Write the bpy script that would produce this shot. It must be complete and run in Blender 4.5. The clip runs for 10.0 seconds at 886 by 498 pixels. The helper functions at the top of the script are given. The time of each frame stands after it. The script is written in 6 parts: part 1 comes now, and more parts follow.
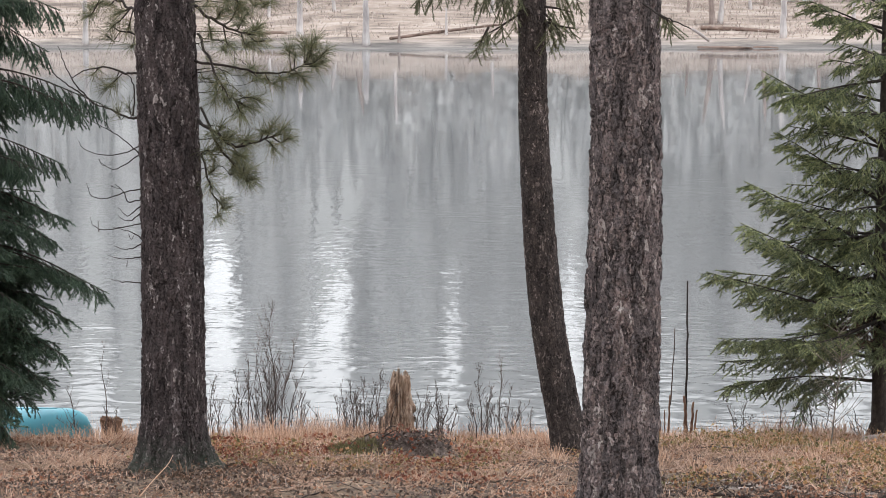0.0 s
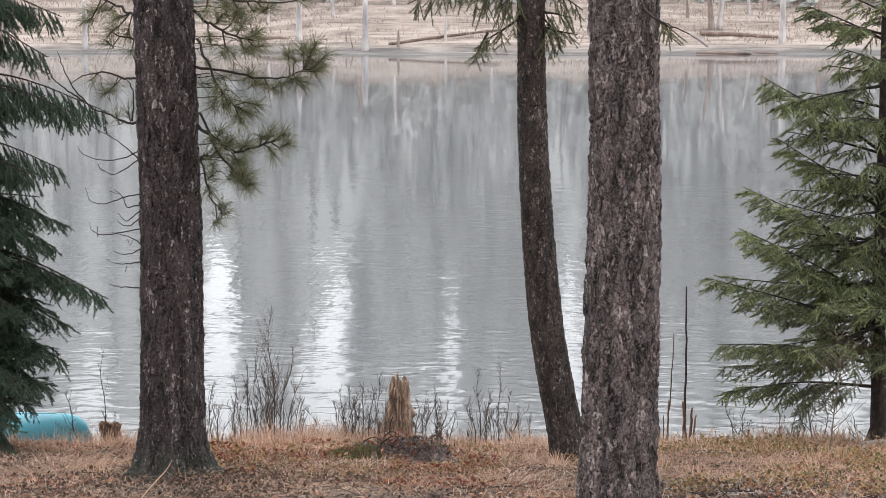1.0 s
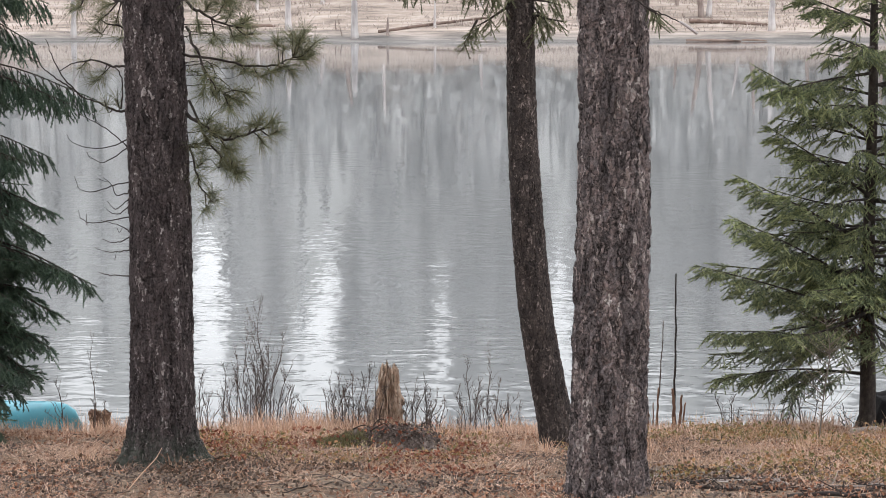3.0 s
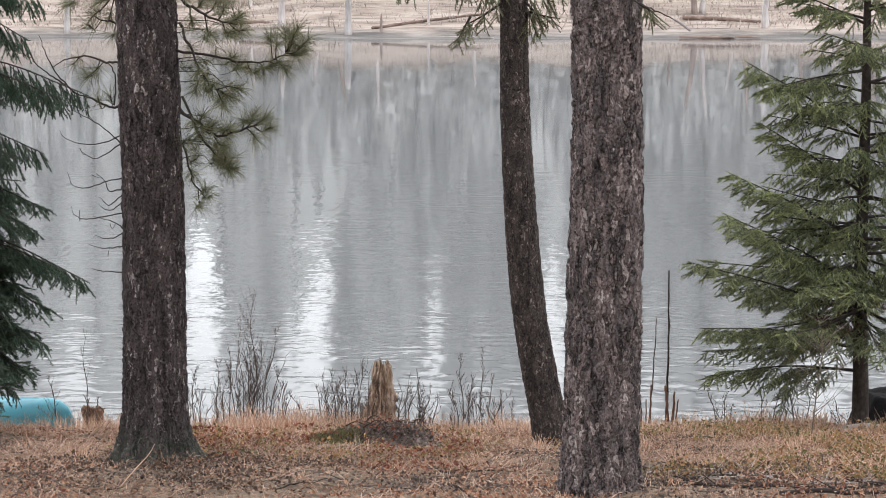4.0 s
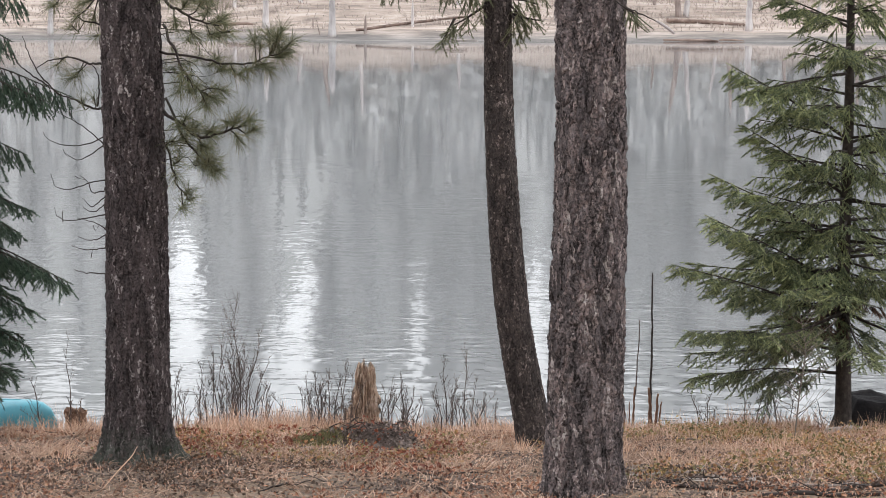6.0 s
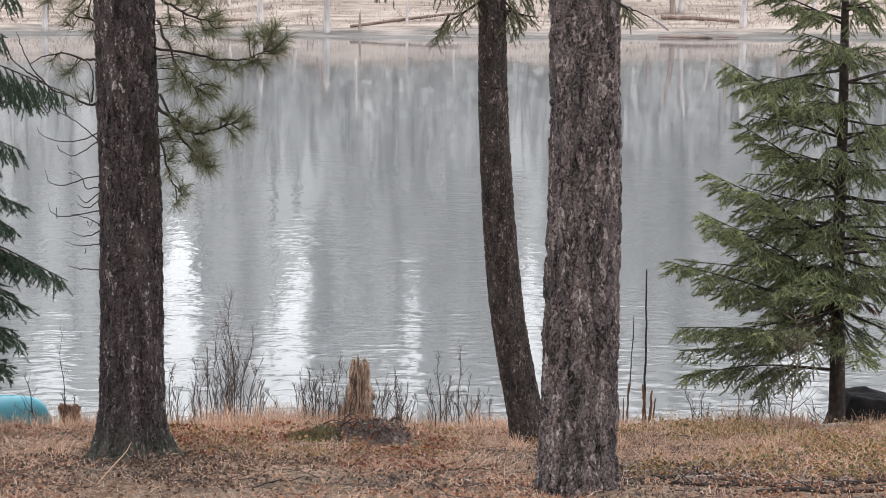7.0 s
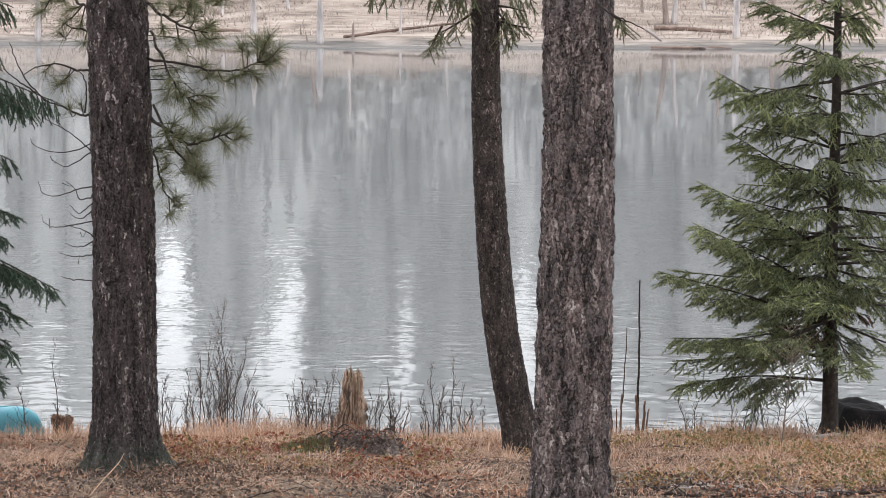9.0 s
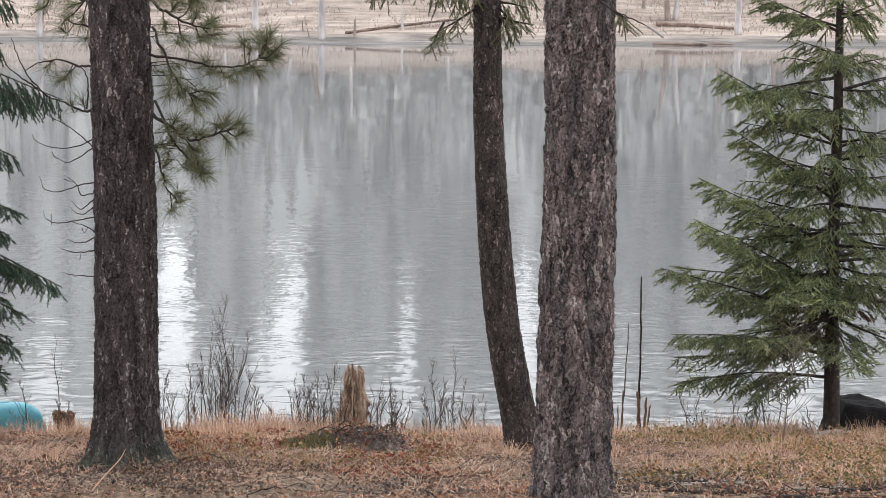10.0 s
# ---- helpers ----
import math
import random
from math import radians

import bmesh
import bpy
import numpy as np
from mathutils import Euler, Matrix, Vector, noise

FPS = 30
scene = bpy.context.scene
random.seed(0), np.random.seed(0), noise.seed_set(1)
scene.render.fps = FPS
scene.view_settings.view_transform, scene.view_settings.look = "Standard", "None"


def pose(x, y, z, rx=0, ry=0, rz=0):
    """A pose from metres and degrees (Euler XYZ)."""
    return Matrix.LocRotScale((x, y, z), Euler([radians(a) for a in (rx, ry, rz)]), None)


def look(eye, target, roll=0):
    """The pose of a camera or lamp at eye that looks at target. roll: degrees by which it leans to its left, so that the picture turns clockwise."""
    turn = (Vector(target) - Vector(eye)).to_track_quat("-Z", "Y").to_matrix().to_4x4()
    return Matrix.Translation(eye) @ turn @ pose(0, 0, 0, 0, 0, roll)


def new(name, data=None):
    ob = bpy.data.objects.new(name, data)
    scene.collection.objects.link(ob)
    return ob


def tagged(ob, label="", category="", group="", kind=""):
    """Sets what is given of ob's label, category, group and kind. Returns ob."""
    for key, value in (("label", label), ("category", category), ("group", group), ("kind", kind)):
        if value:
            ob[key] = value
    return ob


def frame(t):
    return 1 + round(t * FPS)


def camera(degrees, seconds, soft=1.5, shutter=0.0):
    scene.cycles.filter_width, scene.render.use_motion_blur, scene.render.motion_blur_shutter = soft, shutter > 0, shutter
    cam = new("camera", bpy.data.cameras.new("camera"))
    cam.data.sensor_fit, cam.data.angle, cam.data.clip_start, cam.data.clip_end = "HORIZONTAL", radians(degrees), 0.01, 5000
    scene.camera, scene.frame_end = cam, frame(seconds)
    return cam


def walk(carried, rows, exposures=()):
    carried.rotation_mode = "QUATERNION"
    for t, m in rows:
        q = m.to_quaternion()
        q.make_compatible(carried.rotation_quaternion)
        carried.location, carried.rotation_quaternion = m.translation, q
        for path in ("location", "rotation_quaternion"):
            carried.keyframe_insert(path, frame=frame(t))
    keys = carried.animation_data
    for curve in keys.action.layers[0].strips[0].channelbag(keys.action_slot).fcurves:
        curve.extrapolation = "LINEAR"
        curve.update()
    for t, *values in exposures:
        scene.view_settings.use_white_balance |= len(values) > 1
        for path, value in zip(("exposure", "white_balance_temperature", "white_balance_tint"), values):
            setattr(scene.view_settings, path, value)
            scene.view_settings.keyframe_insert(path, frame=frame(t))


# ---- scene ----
# ---- camera ----
cam = camera(24.06, 10.0, soft=0.5)
walk(cam, [
    (0, pose(-0.001, 0, 8.300, 81.6395, 0.0023, -0.0022)),
    (0.5, pose(0.000, 0, 8.302, 81.7484, -0.0297, 0.0092)),
    (1, pose(-0.000, 0, 8.300, 81.7862, -0.0374, -0.0218)),
    (1.5, pose(-0.000, 0, 8.299, 81.6900, -0.0076, -0.0945)),
    (2, pose(0.002, 0, 8.300, 81.5731, 0.0051, -0.1600)),
    (2.5, pose(0.001, 0, 8.300, 81.5071, 0.0174, -0.2390)),
    (4, pose(0.003, 0, 8.299, 81.3555, -0.0964, -0.4857)),
    (4.5, pose(0.004, 0, 8.299, 81.3423, -0.1291, -0.6046)),
    (5, pose(0.002, 0, 8.298, 81.3821, -0.1659, -0.7282)),
    (5.5, pose(0.003, 0, 8.298, 81.4366, -0.2007, -0.8359)),
    (7, pose(0.005, 0, 8.297, 81.3212, -0.3311, -1.0616)),
    (7.5, pose(0.004, 0, 8.299, 81.2871, -0.2989, -1.1603)),
    (8, pose(0.004, 0, 8.303, 81.3577, -0.3235, -1.2034)),
    (8.5, pose(0.003, 0, 8.301, 81.5149, -0.3293, -1.2502)),
    (9, pose(0.005, 0, 8.301, 81.6057, -0.3716, -1.2450)),
    (9.5, pose(0.005, 0, 8.301, 81.5745, -0.4091, -1.2177)),
    (10, pose(0.004, 0, 8.302, 81.4982, -0.4238, -1.1952))
])

# ---- light: an overcast, misty winter day ----
world = bpy.data.worlds.new("overcast_sky")
scene.world = world
world.use_nodes = True
wn, wl = world.node_tree.nodes, world.node_tree.links
wn.clear()
sky = wn.new("ShaderNodeTexSky")
sky.sky_type, sky.sun_disc = "NISHITA", False
sky.sun_elevation, sky.sun_rotation = radians(28), radians(160)
bg_sky, bg_cloud = wn.new("ShaderNodeBackground"), wn.new("ShaderNodeBackground")
bg_sky.inputs["Strength"].default_value = 0.1
bg_cloud.inputs["Color"].default_value = (0.945, 0.963, 0.988, 1)
bg_cloud.inputs["Strength"].default_value = 2.4
wmix, wout = wn.new("ShaderNodeMixShader"), wn.new("ShaderNodeOutputWorld")
wmix.inputs[0].default_value = 0.9
wl.new(sky.outputs[0], bg_sky.inputs["Color"])
wl.new(bg_sky.outputs[0], wmix.inputs[1])
wl.new(bg_cloud.outputs[0], wmix.inputs[2])
wl.new(wmix.outputs[0], wout.inputs["Surface"])
sun_data = bpy.data.lights.new("sun", "SUN")
sun_data.energy, sun_data.angle, sun_data.color = 0.7, radians(30), (1.0, 0.97, 0.92)
sun = new("sun", sun_data)
sun.matrix_world = look((-18, 45, 70), (0, 20, 0))
scene.view_settings.exposure = 0.0

rng = np.random.default_rng(7)


# ---- numeric noise ----
def hash3(i, j, k, s):
    n = (i.astype(np.int64) * 374761393 + j.astype(np.int64) * 668265263 + k.astype(np.int64) * 1274126177 + s * 974711) & 0xFFFFFFFF
    n = ((n ^ (n >> 13)) * 1274126177) & 0xFFFFFFFF
    n = ((n ^ (n >> 16)) * 2246822519) & 0xFFFFFFFF
    return ((n ^ (n >> 15)) & 0xFFFFFF) / float(0x1000000)


def value_noise(p, s=0):
    b = np.floor(p)
    f = p - b
    f = f * f * (3 - 2 * f)
    out = 0
    for a in (0, 1):
        for c in (0, 1):
            for d in (0, 1):
                w = (f[:, 0] if a else 1 - f[:, 0]) * (f[:, 1] if c else 1 - f[:, 1]) * (f[:, 2] if d else 1 - f[:, 2])
                out = out + w * hash3(b[:, 0] + a, b[:, 1] + c, b[:, 2] + d, s)
    return out * 2 - 1


def fbm(p, octaves=4, s=0):
    out, amp = 0, 0.5
    for o in range(octaves):
        out = out + amp * value_noise(p * 2.03 ** o, s + o)
        amp *= 0.5
    return out


def cells(p, s=0):
    """Distances to the two nearest of one random point a unit cell, and the nearest one's random value."""
    b = np.floor(p)
    f1, f2, rid = np.full(len(p), 9.0), np.full(len(p), 9.0), np.zeros(len(p))
    for i in (-1, 0, 1):
        for j in (-1, 0, 1):
            for k in (-1, 0, 1):
                q = b + (i, j, k)
                c = q + np.stack([hash3(q[:, 0], q[:, 1], q[:, 2], s + n) for n in (11, 12, 13)], 1)
                d = np.linalg.norm(p - c, axis=1)
                near = d < f1
                f2 = np.where(near, f1, np.minimum(f2, d))
                rid = np.where(near, hash3(q[:, 0], q[:, 1], q[:, 2], s + 14), rid)
                f1 = np.where(near, d, f1)
    return f1, f2, rid


# ---- mesh building ----
class Soup:
    """Vertices and faces gathered piece by piece into one mesh."""

    def __init__(self):
        self.v, self.f, self.n = [], [], 0

    def add(self, v, *faces):
        v = np.asarray(v, float).reshape(-1, 3)
        for f in faces:
            f = np.asarray(f, int)
            if f.size:
                self.f.append(f + self.n)
        self.v.append(v)
        self.n += len(v)
        return self

    def mesh(self, name, origin=(0, 0, 0), smooth=True):
        me = bpy.data.meshes.new(name)
        v = np.concatenate(self.v) - np.asarray(origin, float)
        loops = np.concatenate([f.ravel() for f in self.f])
        sizes = np.concatenate([np.full(len(f), f.shape[1]) for f in self.f])
        me.vertices.add(len(v))
        me.vertices.foreach_set("co", v.astype(np.float32).ravel())
        me.loops.add(len(loops))
        me.loops.foreach_set("vertex_index", loops.astype(np.int32))
        me.polygons.add(len(sizes))
        me.polygons.foreach_set("loop_start", np.concatenate([[0], np.cumsum(sizes)[:-1]]).astype(np.int32))
        me.polygons.foreach_set("use_smooth", np.full(len(sizes), smooth))
        me.update(calc_edges=True)
        me.validate()
        return me


def thing(name, at, label, category, group="", kind=""):
    ob = new(name)
    ob.empty_display_size = 0.2
    ob.location = at
    return tagged(ob, label, category, group, kind)


def place_of(ob):
    at = Vector(ob.location)
    while ob.parent:
        ob = ob.parent
        at += ob.location
    return at


def part(name, soup, material, parent, label="", smooth=True):
    """One mesh object under a thing or a part."""
    at = place_of(parent)
    ob = new(name, soup.mesh(name, at, smooth))
    ob.data.materials.append(material)
    ob.parent = parent
    return tagged(ob, label)


def single(name, soup, material, label, category, group="", kind="", at=(0, 0, 0), smooth=True):
    ob = new(name, soup.mesh(name, at, smooth))
    ob.location = at
    ob.data.materials.append(material)
    return tagged(ob, label, category, group, kind)


def unit(v):
    v = np.asarray(v, float)
    return v / np.maximum(np.linalg.norm(v, axis=-1, keepdims=True), 1e-9)


def smooth_path(points, n):
    """A curve through the points (Catmull-Rom), in n steps."""
    p = np.asarray(points, float)
    if len(p) == 2:
        return p[0] + (p[1] - p[0]) * np.linspace(0, 1, n)[:, None]
    q = np.vstack([2 * p[0] - p[1], p, 2 * p[-1] - p[-2]])
    u = np.linspace(0, len(p) - 1, n)
    i = np.minimum(u.astype(int), len(p) - 2)
    t = (u - i)[:, None]
    a, b, c, d = q[i], q[i + 1], q[i + 2], q[i + 3]
    return 0.5 * (2 * b + (c - a) * t + (2 * a - 5 * b + 4 * c - d) * t ** 2 + (3 * b - a - 3 * c + d) * t ** 3)


def tube(soup, path, radii, seg=6):
    """A round stem along a path, closed at both ends."""
    p = np.asarray(path, float)
    n = len(p)
    r = np.interp(np.linspace(0, 1, n), np.linspace(0, 1, len(radii)), radii)
    t = unit(np.gradient(p, axis=0))
    ref = np.array((0.31, 0.2, 0.93)) if abs(t[0][2]) < 0.8 else np.array((0.9, 0.3, 0.1))
    a = unit(np.cross(t, ref))
    b = np.cross(t, a)
    ang = np.arange(seg) * 2 * np.pi / seg
    ring = p[:, None] + r[:, None, None] * (np.cos(ang)[None, :, None] * a[:, None] + np.sin(ang)[None, :, None] * b[:, None])
    i, j = np.meshgrid(np.arange(n - 1), np.arange(seg), indexing="ij")
    k = (j + 1) % seg
    quads = np.stack([i * seg + j, i * seg + k, (i + 1) * seg + k, (i + 1) * seg + j], -1).reshape(-1, 4)
    v = np.vstack([ring.reshape(-1, 3), p[:1] - t[:1] * r[0] * 0.3, p[-1:] + t[-1:] * r[-1]])
    s = np.arange(seg)
    caps = np.vstack([np.stack([(s + 1) % seg, s, np.full(seg, n * seg)], 1),
                      np.stack([(n - 1) * seg + s, (n - 1) * seg + (s + 1) % seg, np.full(seg, n * seg + 1)], 1)])
    return soup.add(v, quads, caps)


def blades(soup, base, way, length, width, bend=0.0):
    """Thin tapered blades: each a quad and a tip, drooping by bend."""
    n = len(base)
    way = unit(way)
    side = unit(np.cross(way, rng.normal(size=(n, 3))))
    length, width = np.broadcast_to(length, n)[:, None], np.broadcast_to(width, n)[:, None]
    mid = base + way * length * 0.55
    tip = base + way * length + np.array((0, 0, -1.0)) * np.broadcast_to(bend, n)[:, None] * length
    v = np.stack([base - side * width / 2, base + side * width / 2, mid + side * width * 0.4, mid - side * width * 0.4, tip], 1)
    o = np.arange(n)[:, None] * 5
    return soup.add(v, o + np.array((0, 1, 2, 3)), o + np.array((3, 2, 4)))


def spikes(soup, base, way, length, width):
    """Single-triangle needles."""
    n = len(base)
    way = unit(way)
    side = unit(np.cross(way, rng.normal(size=(n, 3)))) * np.broadcast_to(width, n)[:, None] / 2
    v = np.stack([base - side, base + side, base + way * np.broadcast_to(length, n)[:, None]], 1)
    return soup.add(v, np.arange(n)[:, None] * 3 + np.array((0, 1, 2)))


def leaf_flakes(soup, at, size, tilt=0.5, up=None):
    """Small folded leaves, lying or standing at random angles."""
    n = len(at)
    size = np.broadcast_to(size, n)[:, None]
    nor = unit(rng.normal(size=(n, 3)) * tilt + np.array((0, 0, 1.0)))
    d = unit(np.cross(nor, rng.normal(size=(n, 3))))
    s = np.cross(nor, d)
    lift = nor * size * rng.uniform(0.05, 0.3, (n, 1))
    w = rng.uniform(0.3, 0.5, (n, 1)) * size
    v = np.stack([at - d * size * 0.5, at - d * size * 0.1 + s * w + lift, at + d * size * 0.25 + s * w * 0.7 + lift, at + d * size * 0.55 + lift * 0.4,
                  at + d * size * 0.25 - s * w * 0.7 + lift, at - d * size * 0.1 - s * w + lift], 1)
    v = v + rng.normal(size=v.shape) * size[:, :, None] * 0.1
    o = np.arange(n)[:, None] * 6
    return soup.add(v, o + np.array((0, 1, 2, 3)), o + np.array((0, 3, 4, 5)))


# ---- materials ----
def mat(name, cols, scale=6.0, stretch=(1, 1, 1), rough=0.85, bump=0.0, bump_scale=40.0, island=0.0, spec=0.3, big=0.6, metal=0.0, vary=0.25, see=0.0, sharp=(0.3, 0.7), obj=0.0):
    """Colours along a noise, a second, broader noise for stains, fine relief; island: how far single pieces differ in tone."""
    m = bpy.data.materials.new(name)
    m.use_nodes = True
    nt = m.node_tree
    n, l = nt.nodes, nt.links
    bs = n["Principled BSDF"]
    co = n.new("ShaderNodeTexCoord")
    mp = n.new("ShaderNodeMapping")
    mp.inputs["Scale"].default_value = stretch
    l.new(co.outputs["Object"], mp.inputs["Vector"])
    ns = n.new("ShaderNodeTexNoise")
    ns.inputs["Scale"].default_value, ns.inputs["Detail"].default_value, ns.inputs["Roughness"].default_value = scale, 7, 0.65
    l.new(mp.outputs[0], ns.inputs["Vector"])
    fac = ns.outputs["Fac"]
    if island:
        geo = n.new("ShaderNodeNewGeometry")
        mx = n.new("ShaderNodeMix")
        mx.inputs[0].default_value = island
        l.new(fac, mx.inputs[2])
        l.new(geo.outputs["Random Per Island"], mx.inputs[3])
        fac = mx.outputs[0]
    rp = n.new("ShaderNodeValToRGB")
    e = rp.color_ramp.elements
    lo, hi = (0.02, 0.98) if island > 0.5 else sharp
    e[0].position, e[0].color = lo, (*cols[0], 1)
    e[1].position, e[1].color = hi, (*cols[-1], 1)
    for i, c in enumerate(cols[1:-1], 1):
        e.new(lo + (hi - lo) * i / (len(cols) - 1)).color = (*c, 1)
    l.new(fac, rp.inputs[0])
    nb = n.new("ShaderNodeTexNoise")
    nb.inputs["Scale"].default_value, nb.inputs["Detail"].default_value = big, 3
    l.new(co.outputs["Object"], nb.inputs["Vector"])
    mr = n.new("ShaderNodeMapRange")
    mr.inputs["From Min"].default_value, mr.inputs["From Max"].default_value = 0.3, 0.7
    mr.inputs["To Min"].default_value, mr.inputs["To Max"].default_value = 1 - vary, 1 + vary
    l.new(nb.outputs["Fac"], mr.inputs["Value"])
    hs = n.new("ShaderNodeHueSaturation")
    l.new(rp.outputs[0], hs.inputs["Color"])
    val = mr.outputs[0]
    if obj:
        oi = n.new("ShaderNodeObjectInfo")
        m2 = n.new("ShaderNodeMapRange")
        m2.inputs["To Min"].default_value, m2.inputs["To Max"].default_value = 1 - obj, 1 + obj
        l.new(oi.outputs["Random"], m2.inputs["Value"])
        mu = n.new("ShaderNodeMath")
        mu.operation = "MULTIPLY"
        l.new(val, mu.inputs[0])
        l.new(m2.outputs[0], mu.inputs[1])
        val = mu.outputs[0]
    l.new(val, hs.inputs["Value"])
    l.new(hs.outputs[0], bs.inputs["Base Color"])
    bs.inputs["Roughness"].default_value = rough
    bs.inputs["Metallic"].default_value = metal
    bs.inputs["Specular IOR Level"].default_value = spec
    if see:
        bs.inputs["Subsurface Weight"].default_value = 0.0
        tr = n.new("ShaderNodeBsdfTranslucent")
        l.new(hs.outputs[0], tr.inputs["Color"])
        ms = n.new("ShaderNodeMixShader")
        ms.inputs[0].default_value = see
        l.new(bs.outputs[0], ms.inputs[1])
        l.new(tr.outputs[0], ms.inputs[2])
        l.new(ms.outputs[0], n["Material Output"].inputs["Surface"])
    if bump:
        nf = n.new("ShaderNodeTexNoise")
        nf.inputs["Scale"].default_value, nf.inputs["Detail"].default_value = bump_scale, 6
        l.new(mp.outputs[0], nf.inputs["Vector"])
        bm = n.new("ShaderNodeBump")
        bm.inputs["Strength"].default_value, bm.inputs["Distance"].default_value = 1.0, bump
        l.new(nf.outputs["Fac"], bm.inputs["Height"])
        l.new(bm.outputs[0], bs.inputs["Normal"])
    return m


def blend_in(m, col, axis, lo, hi, amount=1.0, scale=4.0):
    """Lets a second, patchy colour (moss, mud) grow over a material along a height of the object."""
    nt = m.node_tree
    n, l = nt.nodes, nt.links
    bs = n["Principled BSDF"]
    old = bs.inputs["Base Color"].links[0].from_socket
    co = n.new("ShaderNodeTexCoord")
    sp = n.new("ShaderNodeSeparateXYZ")
    l.new(co.outputs["Object"], sp.inputs[0])
    ns = n.new("ShaderNodeTexNoise")
    ns.inputs["Scale"].default_value, ns.inputs["Detail"].default_value = scale, 6
    l.new(co.outputs["Object"], ns.inputs["Vector"])
    ad = n.new("ShaderNodeMath")
    ad.operation = "MULTIPLY_ADD"
    ad.inputs[1].default_value = (hi - lo) * 1.6
    l.new(ns.outputs["Fac"], ad.inputs[0])
    l.new(sp.outputs[axis], ad.inputs[2])
    mr = n.new("ShaderNodeMapRange")
    off = (hi - lo) * 0.8
    mr.inputs["From Min"].default_value, mr.inputs["From Max"].default_value = hi + off, lo + off
    mr.inputs["To Min"].default_value, mr.inputs["To Max"].default_value = 0, amount
    l.new(ad.outputs[0], mr.inputs["Value"])
    mx = n.new("ShaderNodeMix")
    mx.data_type = "RGBA"
    l.new(mr.outputs[0], mx.inputs["Factor"])
    l.new(old, mx.inputs["A"])
    mx.inputs["B"].default_value = (*col, 1)
    l.new(mx.outputs["Result"], bs.inputs["Base Color"])
    return m


def bark(name, cols, crack, scale, tall=0.3, relief=0.02):
    """Bark: long plates of differing tone, split by dark fissures that hold painted shade too, and overlaid with small
    pale flakes.
    """
    m = bpy.data.materials.new(name)
    m.use_nodes = True
    n, l = m.node_tree.nodes, m.node_tree.links
    bs = n["Principled BSDF"]
    bs.inputs["Roughness"].default_value, bs.inputs["Specular IOR Level"].default_value = 0.92, 0.2
    co = n.new("ShaderNodeTexCoord")
    wn_ = n.new("ShaderNodeTexNoise")
    wn_.inputs["Scale"].default_value, wn_.inputs["Detail"].default_value = 14, 4
    l.new(co.outputs["Object"], wn_.inputs["Vector"])
    mx = n.new("ShaderNodeMix")
    mx.data_type, mx.blend_type = "RGBA", "LINEAR_LIGHT"
    mx.inputs["Factor"].default_value = 0.045
    l.new(co.outputs["Object"], mx.inputs["A"])
    l.new(wn_.outputs["Color"], mx.inputs["B"])

    def layer(s, stretch, feature):
        mp = n.new("ShaderNodeMapping")
        mp.inputs["Scale"].default_value = (1, 1, stretch)
        l.new(mx.outputs["Result"], mp.inputs["Vector"])
        v = n.new("ShaderNodeTexVoronoi")
        v.feature = feature
        v.inputs["Scale"].default_value = s
        l.new(mp.outputs[0], v.inputs["Vector"])
        return v

    def ranged(sock, p, q, r, s):
        mr = n.new("ShaderNodeMapRange")
        for k, x in zip(("From Min", "From Max", "To Min", "To Max"), (p, q, r, s)):
            mr.inputs[k].default_value = x
        l.new(sock, mr.inputs["Value"])
        return mr.outputs[0]

    def mul(x, y, op="MULTIPLY"):
        q = n.new("ShaderNodeMath")
        q.operation = op
        l.new(x, q.inputs[0])
        l.new(y, q.inputs[1])
        return q.outputs[0]

    edge, fine_edge = layer(scale, tall, "DISTANCE_TO_EDGE"), layer(scale * 3.1, tall * 1.5, "DISTANCE_TO_EDGE")
    tone, fine = layer(scale, tall, "F1"), layer(scale * 3.1, tall * 1.5, "F1")
    grain = n.new("ShaderNodeTexNoise")
    grain.inputs["Scale"].default_value, grain.inputs["Detail"].default_value, grain.inputs["Roughness"].default_value = 55, 8, 0.7
    l.new(co.outputs["Object"], grain.inputs["Vector"])
    sep1, sep2 = n.new("ShaderNodeSeparateColor"), n.new("ShaderNodeSeparateColor")
    l.new(tone.outputs["Color"], sep1.inputs[0])
    l.new(fine.outputs["Color"], sep2.inputs[0])
    broad = n.new("ShaderNodeTexNoise")
    bmap = n.new("ShaderNodeMapping")
    bmap.inputs["Scale"].default_value = (1, 1, 0.3)
    l.new(mx.outputs["Result"], bmap.inputs["Vector"])
    l.new(bmap.outputs[0], broad.inputs["Vector"])
    broad.inputs["Scale"].default_value, broad.inputs["Detail"].default_value = scale * 0.75, 5
    v = mul(ranged(sep1.outputs[0], 0, 1, 0.0, 0.22), ranged(sep2.outputs[0], 0.72, 1, 0.0, 0.5), "ADD")
    v = mul(v, ranged(grain.outputs["Fac"], 0.36, 0.66, -0.1, 0.36), "ADD")
    v = mul(v, ranged(broad.outputs["Fac"], 0.35, 0.65, -0.08, 0.2), "ADD")
    rp = n.new("ShaderNodeValToRGB")
    e = rp.color_ramp.elements
    e[0].position, e[0].color = 0.05, (*cols[0], 1)
    e[1].position, e[1].color = 0.95, (*cols[-1], 1)
    for k, c in enumerate(cols[1:-1], 1):
        e.new(0.05 + 0.9 * k / (len(cols) - 1)).color = (*c, 1)
    l.new(v, rp.inputs[0])
    ragged = mul(edge.outputs["Distance"], ranged(broad.outputs["Fac"], 0.35, 0.65, -0.012, 0.06), "ADD")
